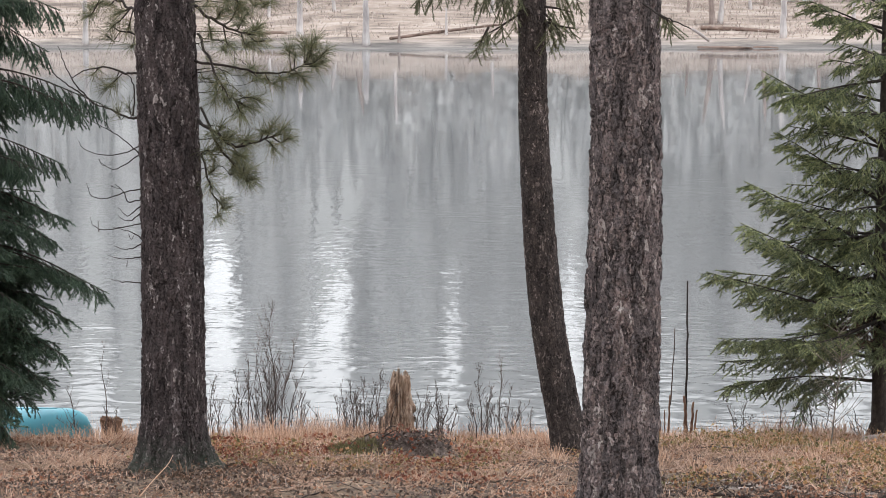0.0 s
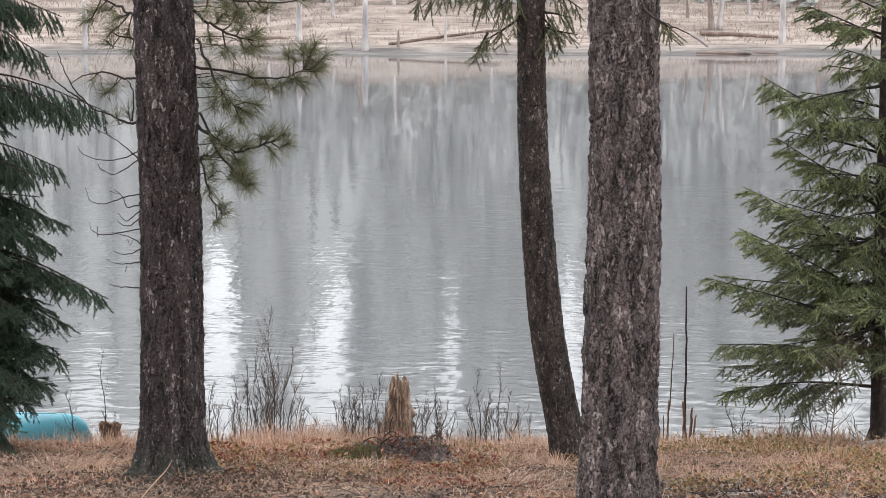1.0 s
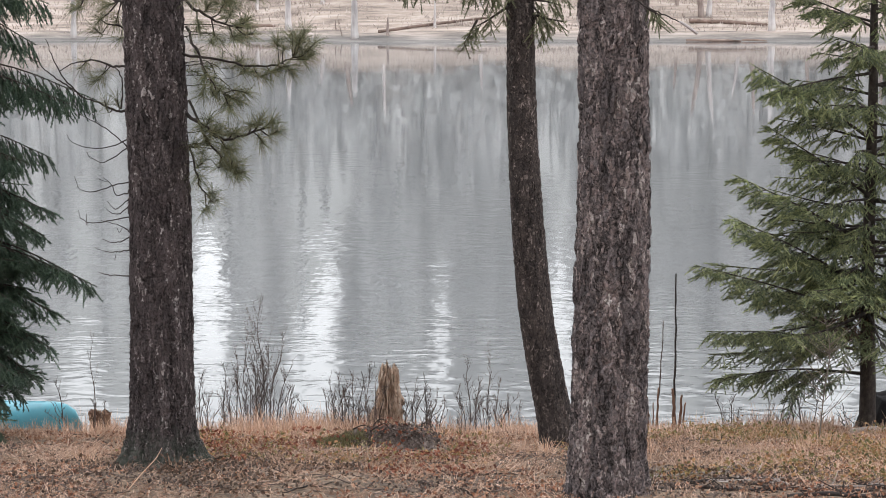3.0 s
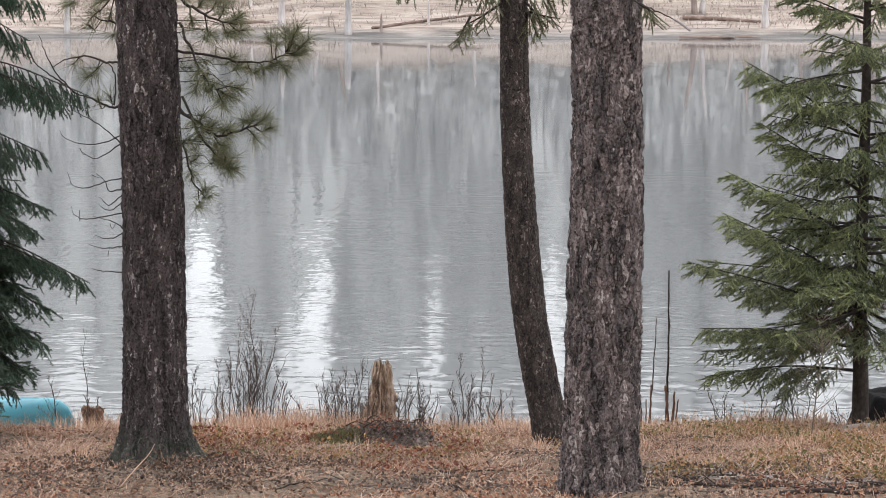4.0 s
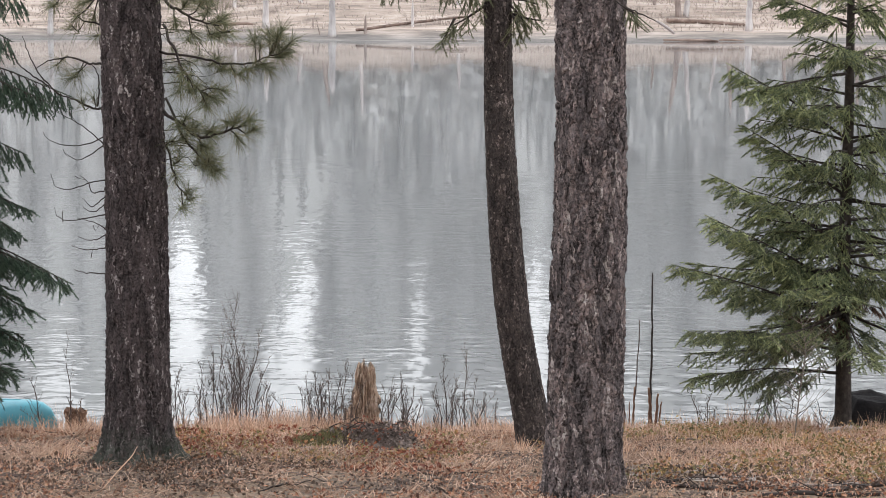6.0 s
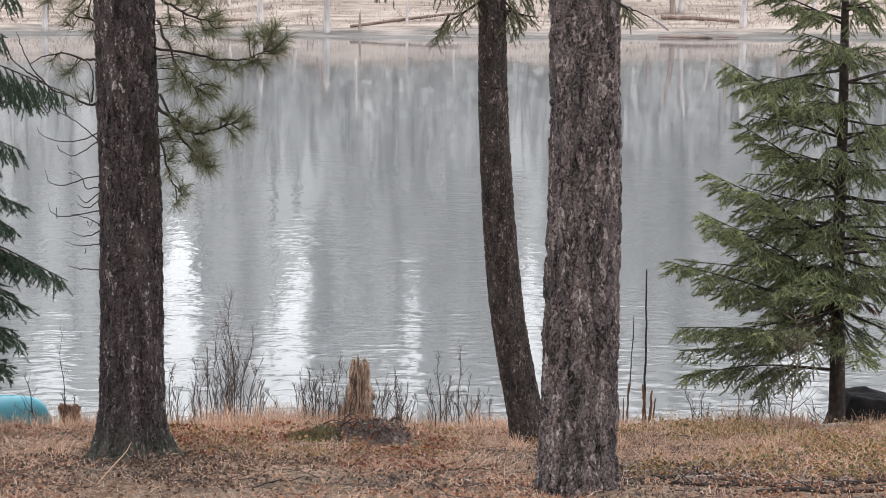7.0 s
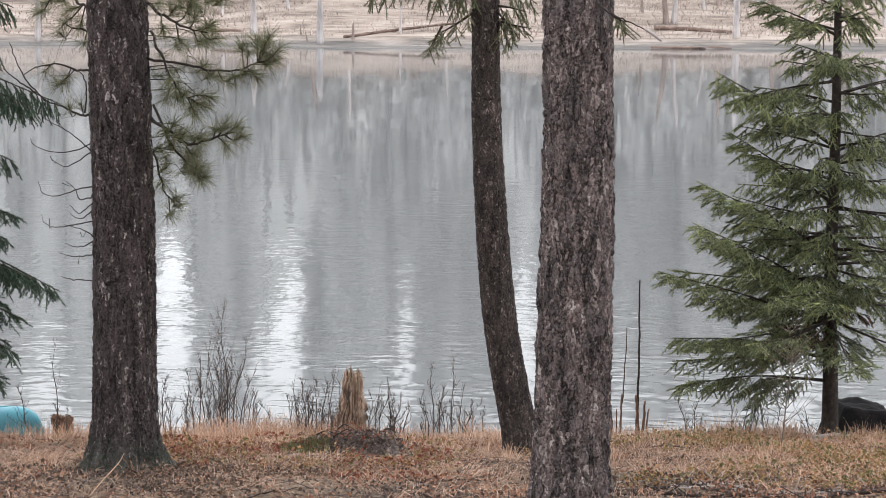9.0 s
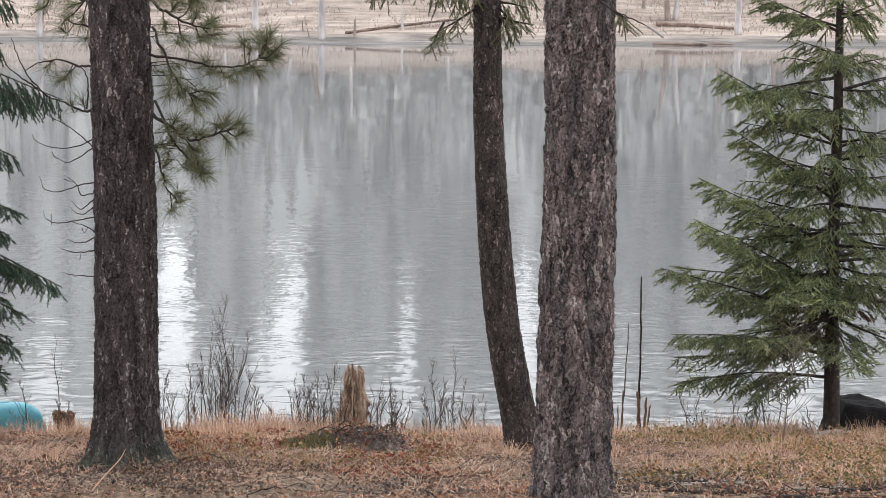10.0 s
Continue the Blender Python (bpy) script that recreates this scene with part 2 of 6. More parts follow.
    ragged = mul(ragged, ranged(grain.outputs["Fac"], 0.3, 0.7, -0.03, 0.04), "ADD")
    chips = mul(fine_edge.outputs["Distance"], ranged(grain.outputs["Fac"], 0.3, 0.7, -0.09, 0.09), "ADD")
    # fissures and chip edges darken in colour, as shade would darken them
    cut = mul(ranged(ragged, 0.0, 0.09, 0.12, 1), ranged(chips, -0.03, 0.06, 0.35, 1))
    fis = n.new("ShaderNodeMix")
    fis.data_type = "RGBA"
    l.new(cut, fis.inputs["Factor"])
    fis.inputs["A"].default_value = (*crack, 1)
    l.new(rp.outputs[0], fis.inputs["B"])
    l.new(fis.outputs["Result"], bs.inputs["Base Color"])
    h = mul(mul(cut, ranged(sep2.outputs[0], 0, 1, 0.4, 1.0)), ranged(grain.outputs["Fac"], 0.2, 0.8, 0.6, 1.3))
    bm = n.new("ShaderNodeBump")
    bm.inputs["Strength"].default_value, bm.inputs["Distance"].default_value = 1.0, relief
    l.new(h, bm.inputs["Height"])
    l.new(bm.outputs[0], bs.inputs["Normal"])
    return m


M_BARK_PINE = bark("pine_bark", [(0.06, 0.049, 0.051), (0.107, 0.087, 0.089), (0.16, 0.13, 0.13), (0.54, 0.49, 0.485)], (0.012, 0.01, 0.01), 16, 0.18, 0.03)
blend_in(M_BARK_PINE, (0.075, 0.1, 0.075), 2, 0.06, 0.4, 0.55, 17)
M_BARK_RED = bark("pine_bark_pinkish", [(0.092, 0.08, 0.083), (0.19, 0.16, 0.162), (0.36, 0.285, 0.274), (0.62, 0.565, 0.55)], (0.014, 0.012, 0.012), 13, 0.17, 0.03)
M_BARK_FIR = bark("fir_bark", [(0.038, 0.032, 0.031), (0.07, 0.057, 0.054), (0.115, 0.092, 0.085), (0.3, 0.25, 0.235)], (0.013, 0.011, 0.011), 20, 0.3, 0.008)
M_BARK_SPRUCE = mat("spruce_bark", [(0.02, 0.017, 0.016), (0.045, 0.037, 0.033), (0.085, 0.07, 0.062)], 22, (1, 1, 0.6), 0.9, 0.005, 70)
M_TWIG_DARK = mat("dark_twig", [(0.018, 0.014, 0.013), (0.048, 0.038, 0.034)], 30, rough=0.85)
M_TWIG_GREY = mat("grey_brown_twig", [(0.045, 0.034, 0.03), (0.14, 0.105, 0.092)], 25, rough=0.85, obj=0.3)
M_TWIG_PALE = mat("pale_sapling_bark", [(0.12, 0.098, 0.084), (0.3, 0.255, 0.22)], 25, rough=0.85)
M_NEEDLE_PINE = mat("pine_needles", [(0.058, 0.068, 0.038), (0.1, 0.112, 0.06), (0.165, 0.17, 0.09), (0.27, 0.235, 0.14)], 3, island=0.85, rough=0.6, see=0.3, spec=0.4)
M_NEEDLE_SPRUCE = mat("spruce_needles", [(0.04, 0.055, 0.031), (0.105, 0.13, 0.066), (0.21, 0.238, 0.114), (0.36, 0.385, 0.18)], 5, island=0.4, rough=0.6, see=0.22, spec=0.4, vary=0.35, big=1.2)
M_NEEDLE_DARK = mat("dark_spruce_needles", [(0.022, 0.042, 0.03), (0.045, 0.078, 0.05), (0.09, 0.135, 0.085)], 5, island=0.4, rough=0.6, see=0.15, spec=0.4)
M_NEEDLE_DEAD = mat("withered_needles", [(0.05, 0.03, 0.022), (0.11, 0.062, 0.042), (0.17, 0.105, 0.075)], 4, island=0.5, rough=0.8)
M_NEEDLE_FIR = mat("fir_needles", [(0.07, 0.08, 0.045), (0.125, 0.13, 0.075), (0.2, 0.19, 0.11)], 2, island=0.6, rough=0.6, see=0.2)
M_GRASS = mat("dry_grass", [(0.22, 0.125, 0.08), (0.46, 0.285, 0.195), (0.63, 0.44, 0.33), (0.74, 0.57, 0.46)], 0.8, island=0.65, rough=0.8, see=0.25, vary=0.3, big=0.5)
M_GRASS_SHORT = mat("matted_grass", [(0.09, 0.056, 0.043), (0.3, 0.19, 0.14), (0.54, 0.375, 0.285), (0.76, 0.6, 0.5)], 1.6, island=0.65, rough=0.85, see=0.15, vary=0.35, big=0.6)
M_LEAF = mat("fallen_leaves", [(0.045, 0.026, 0.022), (0.15, 0.068, 0.045), (0.33, 0.145, 0.085), (0.43, 0.25, 0.165), (0.36, 0.28, 0.23)], 0.8, island=0.85, rough=0.7, see=0.12)
M_LEAF_RED = mat("red_leaves", [(0.09, 0.03, 0.022), (0.22, 0.07, 0.042), (0.36, 0.14, 0.075)], 1, island=0.8, rough=0.7, see=0.12)
M_LEAF_DAMP = mat("damp_leaves", [(0.03, 0.022, 0.018), (0.075, 0.05, 0.038), (0.13, 0.085, 0.06), (0.19, 0.11, 0.075)], 0.9, island=0.75, rough=0.55, see=0.1, big=0.7)
M_COVER = mat("ground_cover_leaves", [(0.05, 0.045, 0.025), (0.13, 0.12, 0.05), (0.26, 0.2, 0.085), (0.38, 0.21, 0.1), (0.19, 0.085, 0.05)], 0.9, island=0.75, rough=0.6, see=0.15, big=0.7)
M_SOIL = mat("dark_soil", [(0.026, 0.02, 0.018), (0.1, 0.076, 0.067), (0.26, 0.205, 0.185)], 12, bump=0.03, bump_scale=18)
M_MOSS = mat("moss", [(0.06, 0.055, 0.025), (0.13, 0.12, 0.05), (0.22, 0.19, 0.1)], 14, island=0.5, bump=0.01, bump_scale=60)
M_STUMP = mat("rotten_wood", [(0.06, 0.037, 0.027), (0.23, 0.15, 0.105), (0.46, 0.345, 0.27), (0.6, 0.51, 0.44)], 30, (1, 1, 0.25), 0.85, 0.02, 45, big=5, vary=0.35)
M_STUMP_RED = mat("red_rotten_wood", [(0.06, 0.032, 0.023), (0.16, 0.09, 0.062), (0.28, 0.18, 0.13)], 9, (1, 1, 0.2), 0.85, 0.012, 30, big=2)
M_DRIFT = mat("weathered_grey_wood", [(0.16, 0.13, 0.12), (0.33, 0.29, 0.27), (0.46, 0.42, 0.4)], 5, (0.3, 1, 1), 0.85, 0.006, 40)
M_LOG = mat("fallen_log_wood", [(0.08, 0.055, 0.047), (0.17, 0.12, 0.1), (0.27, 0.2, 0.175)], 3, (0.3, 1, 1), 0.85, 0.02, 12)
M_SNAG = mat("bleached_dead_wood", [(0.33, 0.3, 0.3), (0.55, 0.51, 0.51), (0.72, 0.69, 0.68)], 2.2, (1, 1, 0.2), 0.85, obj=0.1)
M_SNAG_DARK = mat("brown_dead_wood", [(0.16, 0.12, 0.105), (0.3, 0.24, 0.22), (0.42, 0.36, 0.33)], 2.2, (1, 1, 0.2), 0.85, obj=0.2)
M_CANOE = mat("turquoise_plastic_hull", [(0.045, 0.2, 0.26), (0.06, 0.26, 0.33), (0.08, 0.31, 0.385)], 3.0, rough=0.34, spec=0.5, bump=0.001, bump_scale=8, vary=0.1)
M_CANOE_TRIM = mat("dull_teal_gunwale", [(0.015, 0.09, 0.11), (0.03, 0.14, 0.16)], 4, rough=0.5)
M_TARP = mat("black_tarpaulin", [(0.006, 0.006, 0.007), (0.013, 0.012, 0.013), (0.022, 0.02, 0.02)], 5, rough=0.9, spec=0.08, bump=0.02, bump_scale=9)
# the next two carry the mist over the far woods in their pale colour
M_FAR_NEEDLE = mat("mist_painted_conifers", [(0.54, 0.548, 0.552), (0.6, 0.608, 0.612), (0.655, 0.662, 0.667)], 0.06, island=0.4, rough=0.9, big=0.03)
M_FAR_TRUNK = mat("mist_painted_trunks", [(0.43, 0.442, 0.448), (0.53, 0.542, 0.55)], 0.4, (1, 1, 0.1), rough=0.9)
M_FAR_GRASS = mat("pale_far_grass", [(0.29, 0.235, 0.21), (0.42, 0.35, 0.315), (0.6, 0.53, 0.49)], 0.25, island=0.5, rough=0.9, vary=0.15, big=0.07)
M_FAR_BRUSH = mat("bare_brush", [(0.32, 0.265, 0.24), (0.5, 0.43, 0.4)], 0.5, island=0.6, rough=0.9)


def ground_material():
    m = mat("forest_floor", [(0.04, 0.029, 0.023), (0.095, 0.067, 0.049), (0.19, 0.134, 0.096), (0.31, 0.225, 0.16)], 11, bump=0.03, bump_scale=14, big=0.45, vary=0.3, rough=0.95)
    nt = m.node_tree
    n, l = nt.nodes, nt.links
    bs = n["Principled BSDF"]
    old = bs.inputs["Base Color"].links[0].from_socket
    co = n.new("ShaderNodeTexCoord")
    sp = n.new("ShaderNodeSeparateXYZ")
    l.new(co.outputs["Object"], sp.inputs[0])

    def ramp(axis, a, b):
        mr = n.new("ShaderNodeMapRange")
        mr.inputs["From Min"].default_value, mr.inputs["From Max"].default_value = a, b
        l.new(sp.outputs[axis], mr.inputs["Value"])
        return mr.outputs[0]

    # the far bank: pale dry grass with broad patches, grey mud near the water
    mp = n.new("ShaderNodeMapping")
    mp.inputs["Scale"].default_value = (0.12, 0.3, 1.2)
    l.new(co.outputs["Object"], mp.inputs["Vector"])
    ns = n.new("ShaderNodeTexNoise")
    ns.inputs["Scale"].default_value, ns.inputs["Detail"].default_value, ns.inputs["Roughness"].default_value = 1.6, 8, 0.7
    l.new(mp.outputs[0], ns.inputs["Vector"])
    rp = n.new("ShaderNodeValToRGB")
    e = rp.color_ramp.elements
    e[0].position, e[0].color = 0.36, (0.17, 0.14, 0.125, 1)
    e[1].position, e[1].color = 0.62, (0.48, 0.41, 0.37, 1)
    e.new(0.5).color = (0.36, 0.295, 0.255, 1)
    l.new(ns.outputs["Fac"], rp.inputs[0])
    mud = n.new("ShaderNodeValToRGB")
    g = mud.color_ramp.elements
    g[0].position, g[0].color = 0.35, (0.10, 0.093, 0.09, 1)
    g[1].position, g[1].color = 0.65, (0.25, 0.23, 0.22, 1)
    l.new(ns.outputs["Fac"], mud.inputs[0])
    wob = n.new("ShaderNodeMath")
    wob.operation = "MULTIPLY_ADD"
    wob.inputs[1].default_value = 0.9
    l.new(ns.outputs["Fac"], wob.inputs[0])
    l.new(sp.outputs[2], wob.inputs[2])
    wet = n.new("ShaderNodeMapRange")
    wet.inputs["From Min"].default_value, wet.inputs["From Max"].default_value = 0.62, 1.15
    l.new(wob.outputs[0], wet.inputs["Value"])
    m1 = n.new("ShaderNodeMix")
    m1.data_type = "RGBA"
    l.new(wet.outputs[0], m1.inputs["Factor"])
    l.new(mud.outputs[0], m1.inputs["A"])
    l.new(rp.outputs[0], m1.inputs["B"])
    m2 = n.new("ShaderNodeMix")
    m2.data_type = "RGBA"
    l.new(ramp(1, 60, 120), m2.inputs["Factor"])
    l.new(old, m2.inputs["A"])
    l.new(m1.outputs["Result"], m2.inputs["B"])
    l.new(m2.outputs["Result"], bs.inputs["Base Color"])
    return m


def water_material():
    m = bpy.data.materials.new("lake_water")
    m.use_nodes = True
    n, l = m.node_tree.nodes, m.node_tree.links
    bs = n["Principled BSDF"]
    bs.inputs["Base Color"].default_value = (0.152, 0.156, 0.161, 1)
    bs.inputs["Roughness"].default_value = 0.045
    bs.inputs["IOR"].default_value = 1.333
    co = n.new("ShaderNodeTexCoord")

    def wave(scale, stretch, detail):
        mp = n.new("ShaderNodeMapping")
        mp.inputs["Scale"].default_value = stretch
        l.new(co.outputs["Object"], mp.inputs["Vector"])
        t = n.new("ShaderNodeTexNoise")
        t.inputs["Scale"].default_value, t.inputs["Detail"].default_value = scale, detail
        l.new(mp.outputs[0], t.inputs["Vector"])
        return t.outputs["Fac"]

    def ranged(sock, a, b, c, d):
        mr = n.new("ShaderNodeMapRange")
        for k, v in zip(("From Min", "From Max", "To Min", "To Max"), (a, b, c, d)):
            mr.inputs[k].default_value = v
        l.new(sock, mr.inputs["Value"])
        return mr.outputs[0]

    def math2(op, a, b):
        q = n.new("ShaderNodeMath")
        q.operation = op
        l.new(a, q.inputs[0])
        l.new(b, q.inputs[1])
        return q.outputs[0]

    sp = n.new("ShaderNodeSeparateXYZ")
    l.new(co.outputs["Object"], sp.inputs[0])
    # ripples run in along the near shore and die out on the calm, misty open water
    near = math2("ADD", ranged(sp.outputs[1], 34, 88, 0.95, 0.05), ranged(sp.outputs[1], 80, 130, 0.05, 0.02))
    patch = ranged(wave(0.22, (1, 0.55, 1), 3), 0.46, 0.62, 0.05, 1.0)
    amount = math2("MULTIPLY", near, math2("MAXIMUM", patch, ranged(sp.outputs[1], 38, 52, 0.9, 0.0)))
    amount = math2("MULTIPLY", amount, ranged(wave(0.55, (1, 1.4, 1), 2), 0.4, 0.6, 0.3, 1.1))
    b1 = n.new("ShaderNodeBump")
    b1.inputs["Distance"].default_value = 0.034
    l.new(wave(1.0, (1.5, 2.6, 1), 2), b1.inputs["Height"])
    l.new(amount, b1.inputs["Strength"])
    b2 = n.new("ShaderNodeBump")
    b2.inputs["Distance"].default_value, b2.inputs["Strength"].default_value = 0.04, 0.2
    l.new(wave(0.16, (1, 1, 1), 2), b2.inputs["Height"])
    b3 = n.new("ShaderNodeBump")
    b3.inputs["Distance"].default_value = 0.016
    l.new(wave(1.0, (2.2, 1.1, 1), 2), b3.inputs["Height"])
    l.new(math2("MULTIPLY", ranged(sp.outputs[1], 55, 90, 0.55, 0.05), ranged(sp.outputs[1], 40, 56, 0.3, 1.0)), b3.inputs["Strength"])
    l.new(b2.outputs[0], b3.inputs["Normal"])
    l.new(b3.outputs[0], b1.inputs["Normal"])
    l.new(b1.outputs[0], bs.inputs["Normal"])
    return m


def mist_glow_material():
    """A glowing sheet as misty wood far behind, its haze painted palest low down."""
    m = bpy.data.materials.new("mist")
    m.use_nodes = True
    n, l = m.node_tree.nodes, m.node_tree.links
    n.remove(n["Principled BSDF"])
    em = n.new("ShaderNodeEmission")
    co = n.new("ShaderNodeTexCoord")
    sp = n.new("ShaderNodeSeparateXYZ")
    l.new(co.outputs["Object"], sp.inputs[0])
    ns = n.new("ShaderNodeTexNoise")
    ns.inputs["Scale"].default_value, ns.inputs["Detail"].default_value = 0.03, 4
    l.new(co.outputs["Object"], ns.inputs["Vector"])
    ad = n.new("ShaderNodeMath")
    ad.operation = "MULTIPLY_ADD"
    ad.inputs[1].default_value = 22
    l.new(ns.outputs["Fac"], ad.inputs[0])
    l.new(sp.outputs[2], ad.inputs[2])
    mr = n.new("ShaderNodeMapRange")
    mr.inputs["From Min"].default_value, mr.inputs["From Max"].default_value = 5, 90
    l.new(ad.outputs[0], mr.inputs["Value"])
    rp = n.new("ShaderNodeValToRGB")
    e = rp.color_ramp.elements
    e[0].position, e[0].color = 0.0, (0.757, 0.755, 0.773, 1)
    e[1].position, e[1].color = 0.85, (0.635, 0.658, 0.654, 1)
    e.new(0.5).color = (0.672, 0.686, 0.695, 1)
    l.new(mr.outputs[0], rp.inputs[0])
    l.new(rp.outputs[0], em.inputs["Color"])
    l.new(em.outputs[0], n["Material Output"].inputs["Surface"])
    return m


# ---- ground, lake, distance ----
# the steep rise at negative y is added, unseen, to block low sky light
PROFILE_Y = (-2600, -120, -40, -12, 0, 19.0, 21.0, 22.2, 26.5, 31.0, 34, 60, 150, 163, 167.2, 169, 172, 178, 186, 197, 230, 300, 600, 2600)
PROFILE_Z = (120, 75, 27, 9.0, 6.68, 3.63, 3.19, 2.78, 1.25, 0.0, -0.9, -4, -3, -0.45, 0.03, 0.34, 0.6, 1.05, 2.3, 4.1, 5.0, 8, 30, 80)


def ground_z(x, y):
    x, y = np.broadcast_arrays(np.asarray(x, float), np.asarray(y, float))
    shape = x.shape
    x, y = x.ravel(), y.ravel()
    shore = 1.6 * value_noise(np.stack([x * 0.045, x * 0 + 3, x * 0], 1), 5) + 0.8 * value_noise(np.stack([x * 0.16, x * 0, x * 0], 1), 6)
    z = np.interp(y - np.where(y > 100, shore * np.clip((y - 100) / 60, 0, 1), 0), PROFILE_Y, PROFILE_Z)
    p = np.stack([x, y, x * 0], 1)
    small = fbm(p * 1.3, 3, 21) * 0.09 + fbm(p * 6, 2, 22) * 0.025
    far = fbm(p * 0.12, 4, 23) * np.clip((y - 168) / 12, 0, 1) * 0.9 + fbm(p * 0.006, 3, 24) * np.clip((np.abs(y) - 250) / 300, 0, 1) * 30
    on_land = np.clip((33 - y) / 5, 0, 1)
    return (z + small * on_land + far).reshape(shape)


xs = np.unique(np.round(np.concatenate([np.linspace(-2600, -120, 14), np.linspace(-120, -16, 40), np.linspace(-16, -6.5, 30), np.arange(-6.5, 7.6, 0.12), np.linspace(7.6, 16, 30), np.linspace(16, 120, 40), np.linspace(120, 2600, 14)]), 3))
ys = np.unique(np.round(np.concatenate([np.linspace(-2600, -40, 14), np.linspace(-40, 9, 30), np.arange(9, 12, 0.4), np.arange(12, 23, 0.1), np.arange(23, 36, 0.4), np.linspace(36, 158, 14), np.arange(158, 215, 0.7), np.linspace(215, 340, 30), np.linspace(340, 2600, 20)]), 3))
gx, gy = np.meshgrid(xs, ys)
gi, gj = np.meshgrid(np.arange(len(ys) - 1), np.arange(len(xs) - 1), indexing="ij")
gk = gi * len(xs) + gj
ground = Soup().add(np.stack([gx, gy, ground_z(gx, gy)], -1).reshape(-1, 3), np.stack([gk, gk + 1, gk + len(xs) + 1, gk + len(xs)], -1).reshape(-1, 4))
single("ground", ground, ground_material(), "sloping forest floor of soil, dry grass and leaf litter down to a lake", "ground", kind="structure")

water = Soup()
wx, wy = np.meshgrid(np.linspace(-2600, 2600, 27), np.concatenate([np.linspace(29, 60, 6), np.linspace(80, 176, 8)]))
wi, wj = np.meshgrid(np.arange(wx.shape[0] - 1), np.arange(wx.shape[1] - 1), indexing="ij")
wk = wi * wx.shape[1] + wj
water.add(np.stack([wx, wy, wx * 0], -1).reshape(-1, 3), np.stack([wk, wk + 1, wk + wx.shape[1] + 1, wk + wx.shape[1]], -1).reshape(-1, 4))
single("water", water, water_material(), "calm grey lake with fine ripples mirroring misty woods and bright cloud", "lake", kind="structure")

# the misty wooded skyline: (bearing, height) along it, with sky in the dips between the stands
SKYLINE = ((-1.3, 89), (-0.4, 91), (-0.225, 89), (-0.185, 81), (-0.172, 68), (-0.163, 67), (-0.158, 87), (-0.122, 81), (-0.117, 50), (-0.112, 45), (-0.105, 46), (-0.101, 52), (-0.096, 58), (-0.09, 62), (-0.083, 58), (-0.076, 64), (-0.07, 66), (-0.066, 62), (-0.06, 58), (-0.05, 55), (-0.044, 51), (-0.037, 50), (-0.033, 86),
           (-0.016, 93), (-0.01, 87), (0.0, 83), (0.003, 58), (0.009, 55), (0.013, 85), (0.03, 82), (0.05, 80), (0.056, 55), (0.069, 53), (0.074, 66), (0.09, 87), (0.107, 87), (0.112, 79), (0.117, 80), (0.124, 91), (0.136, 87), (0.145, 68), (0.151, 87), (0.182, 87), (0.19, 66), (0.205, 66), (0.216, 89), (0.4, 91), (1.3, 89))
ma = np.unique(np.concatenate([np.linspace(-1.25, 1.25, 400), np.linspace(-0.26, 0.26, 520)]))
sk = np.interp(np.tan(ma), [s[0] for s in SKYLINE], [s[1] for s in SKYLINE])
jag = np.stack([ma * 300, ma * 0, ma * 0], 1)
sk = sk + value_noise(jag, 31) * 4 + value_noise(jag * 3.1, 32) * 3
mA, mF = np.meshgrid(ma, np.linspace(0, 1, 6))
mi, mj = np.meshgrid(np.arange(5), np.arange(len(ma) - 1), indexing="ij")
mk = mi * len(ma) + mj
# the sheet glows by itself and holds the mist's paleness in its colour
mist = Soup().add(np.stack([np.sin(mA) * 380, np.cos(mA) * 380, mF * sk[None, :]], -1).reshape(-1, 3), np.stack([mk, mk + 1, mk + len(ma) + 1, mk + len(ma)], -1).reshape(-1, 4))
single("backdrop", mist, mist_glow_material(), "glowing sheet painted as a pale grey misty wooded ridge far behind the lake", "mist", kind="structure")


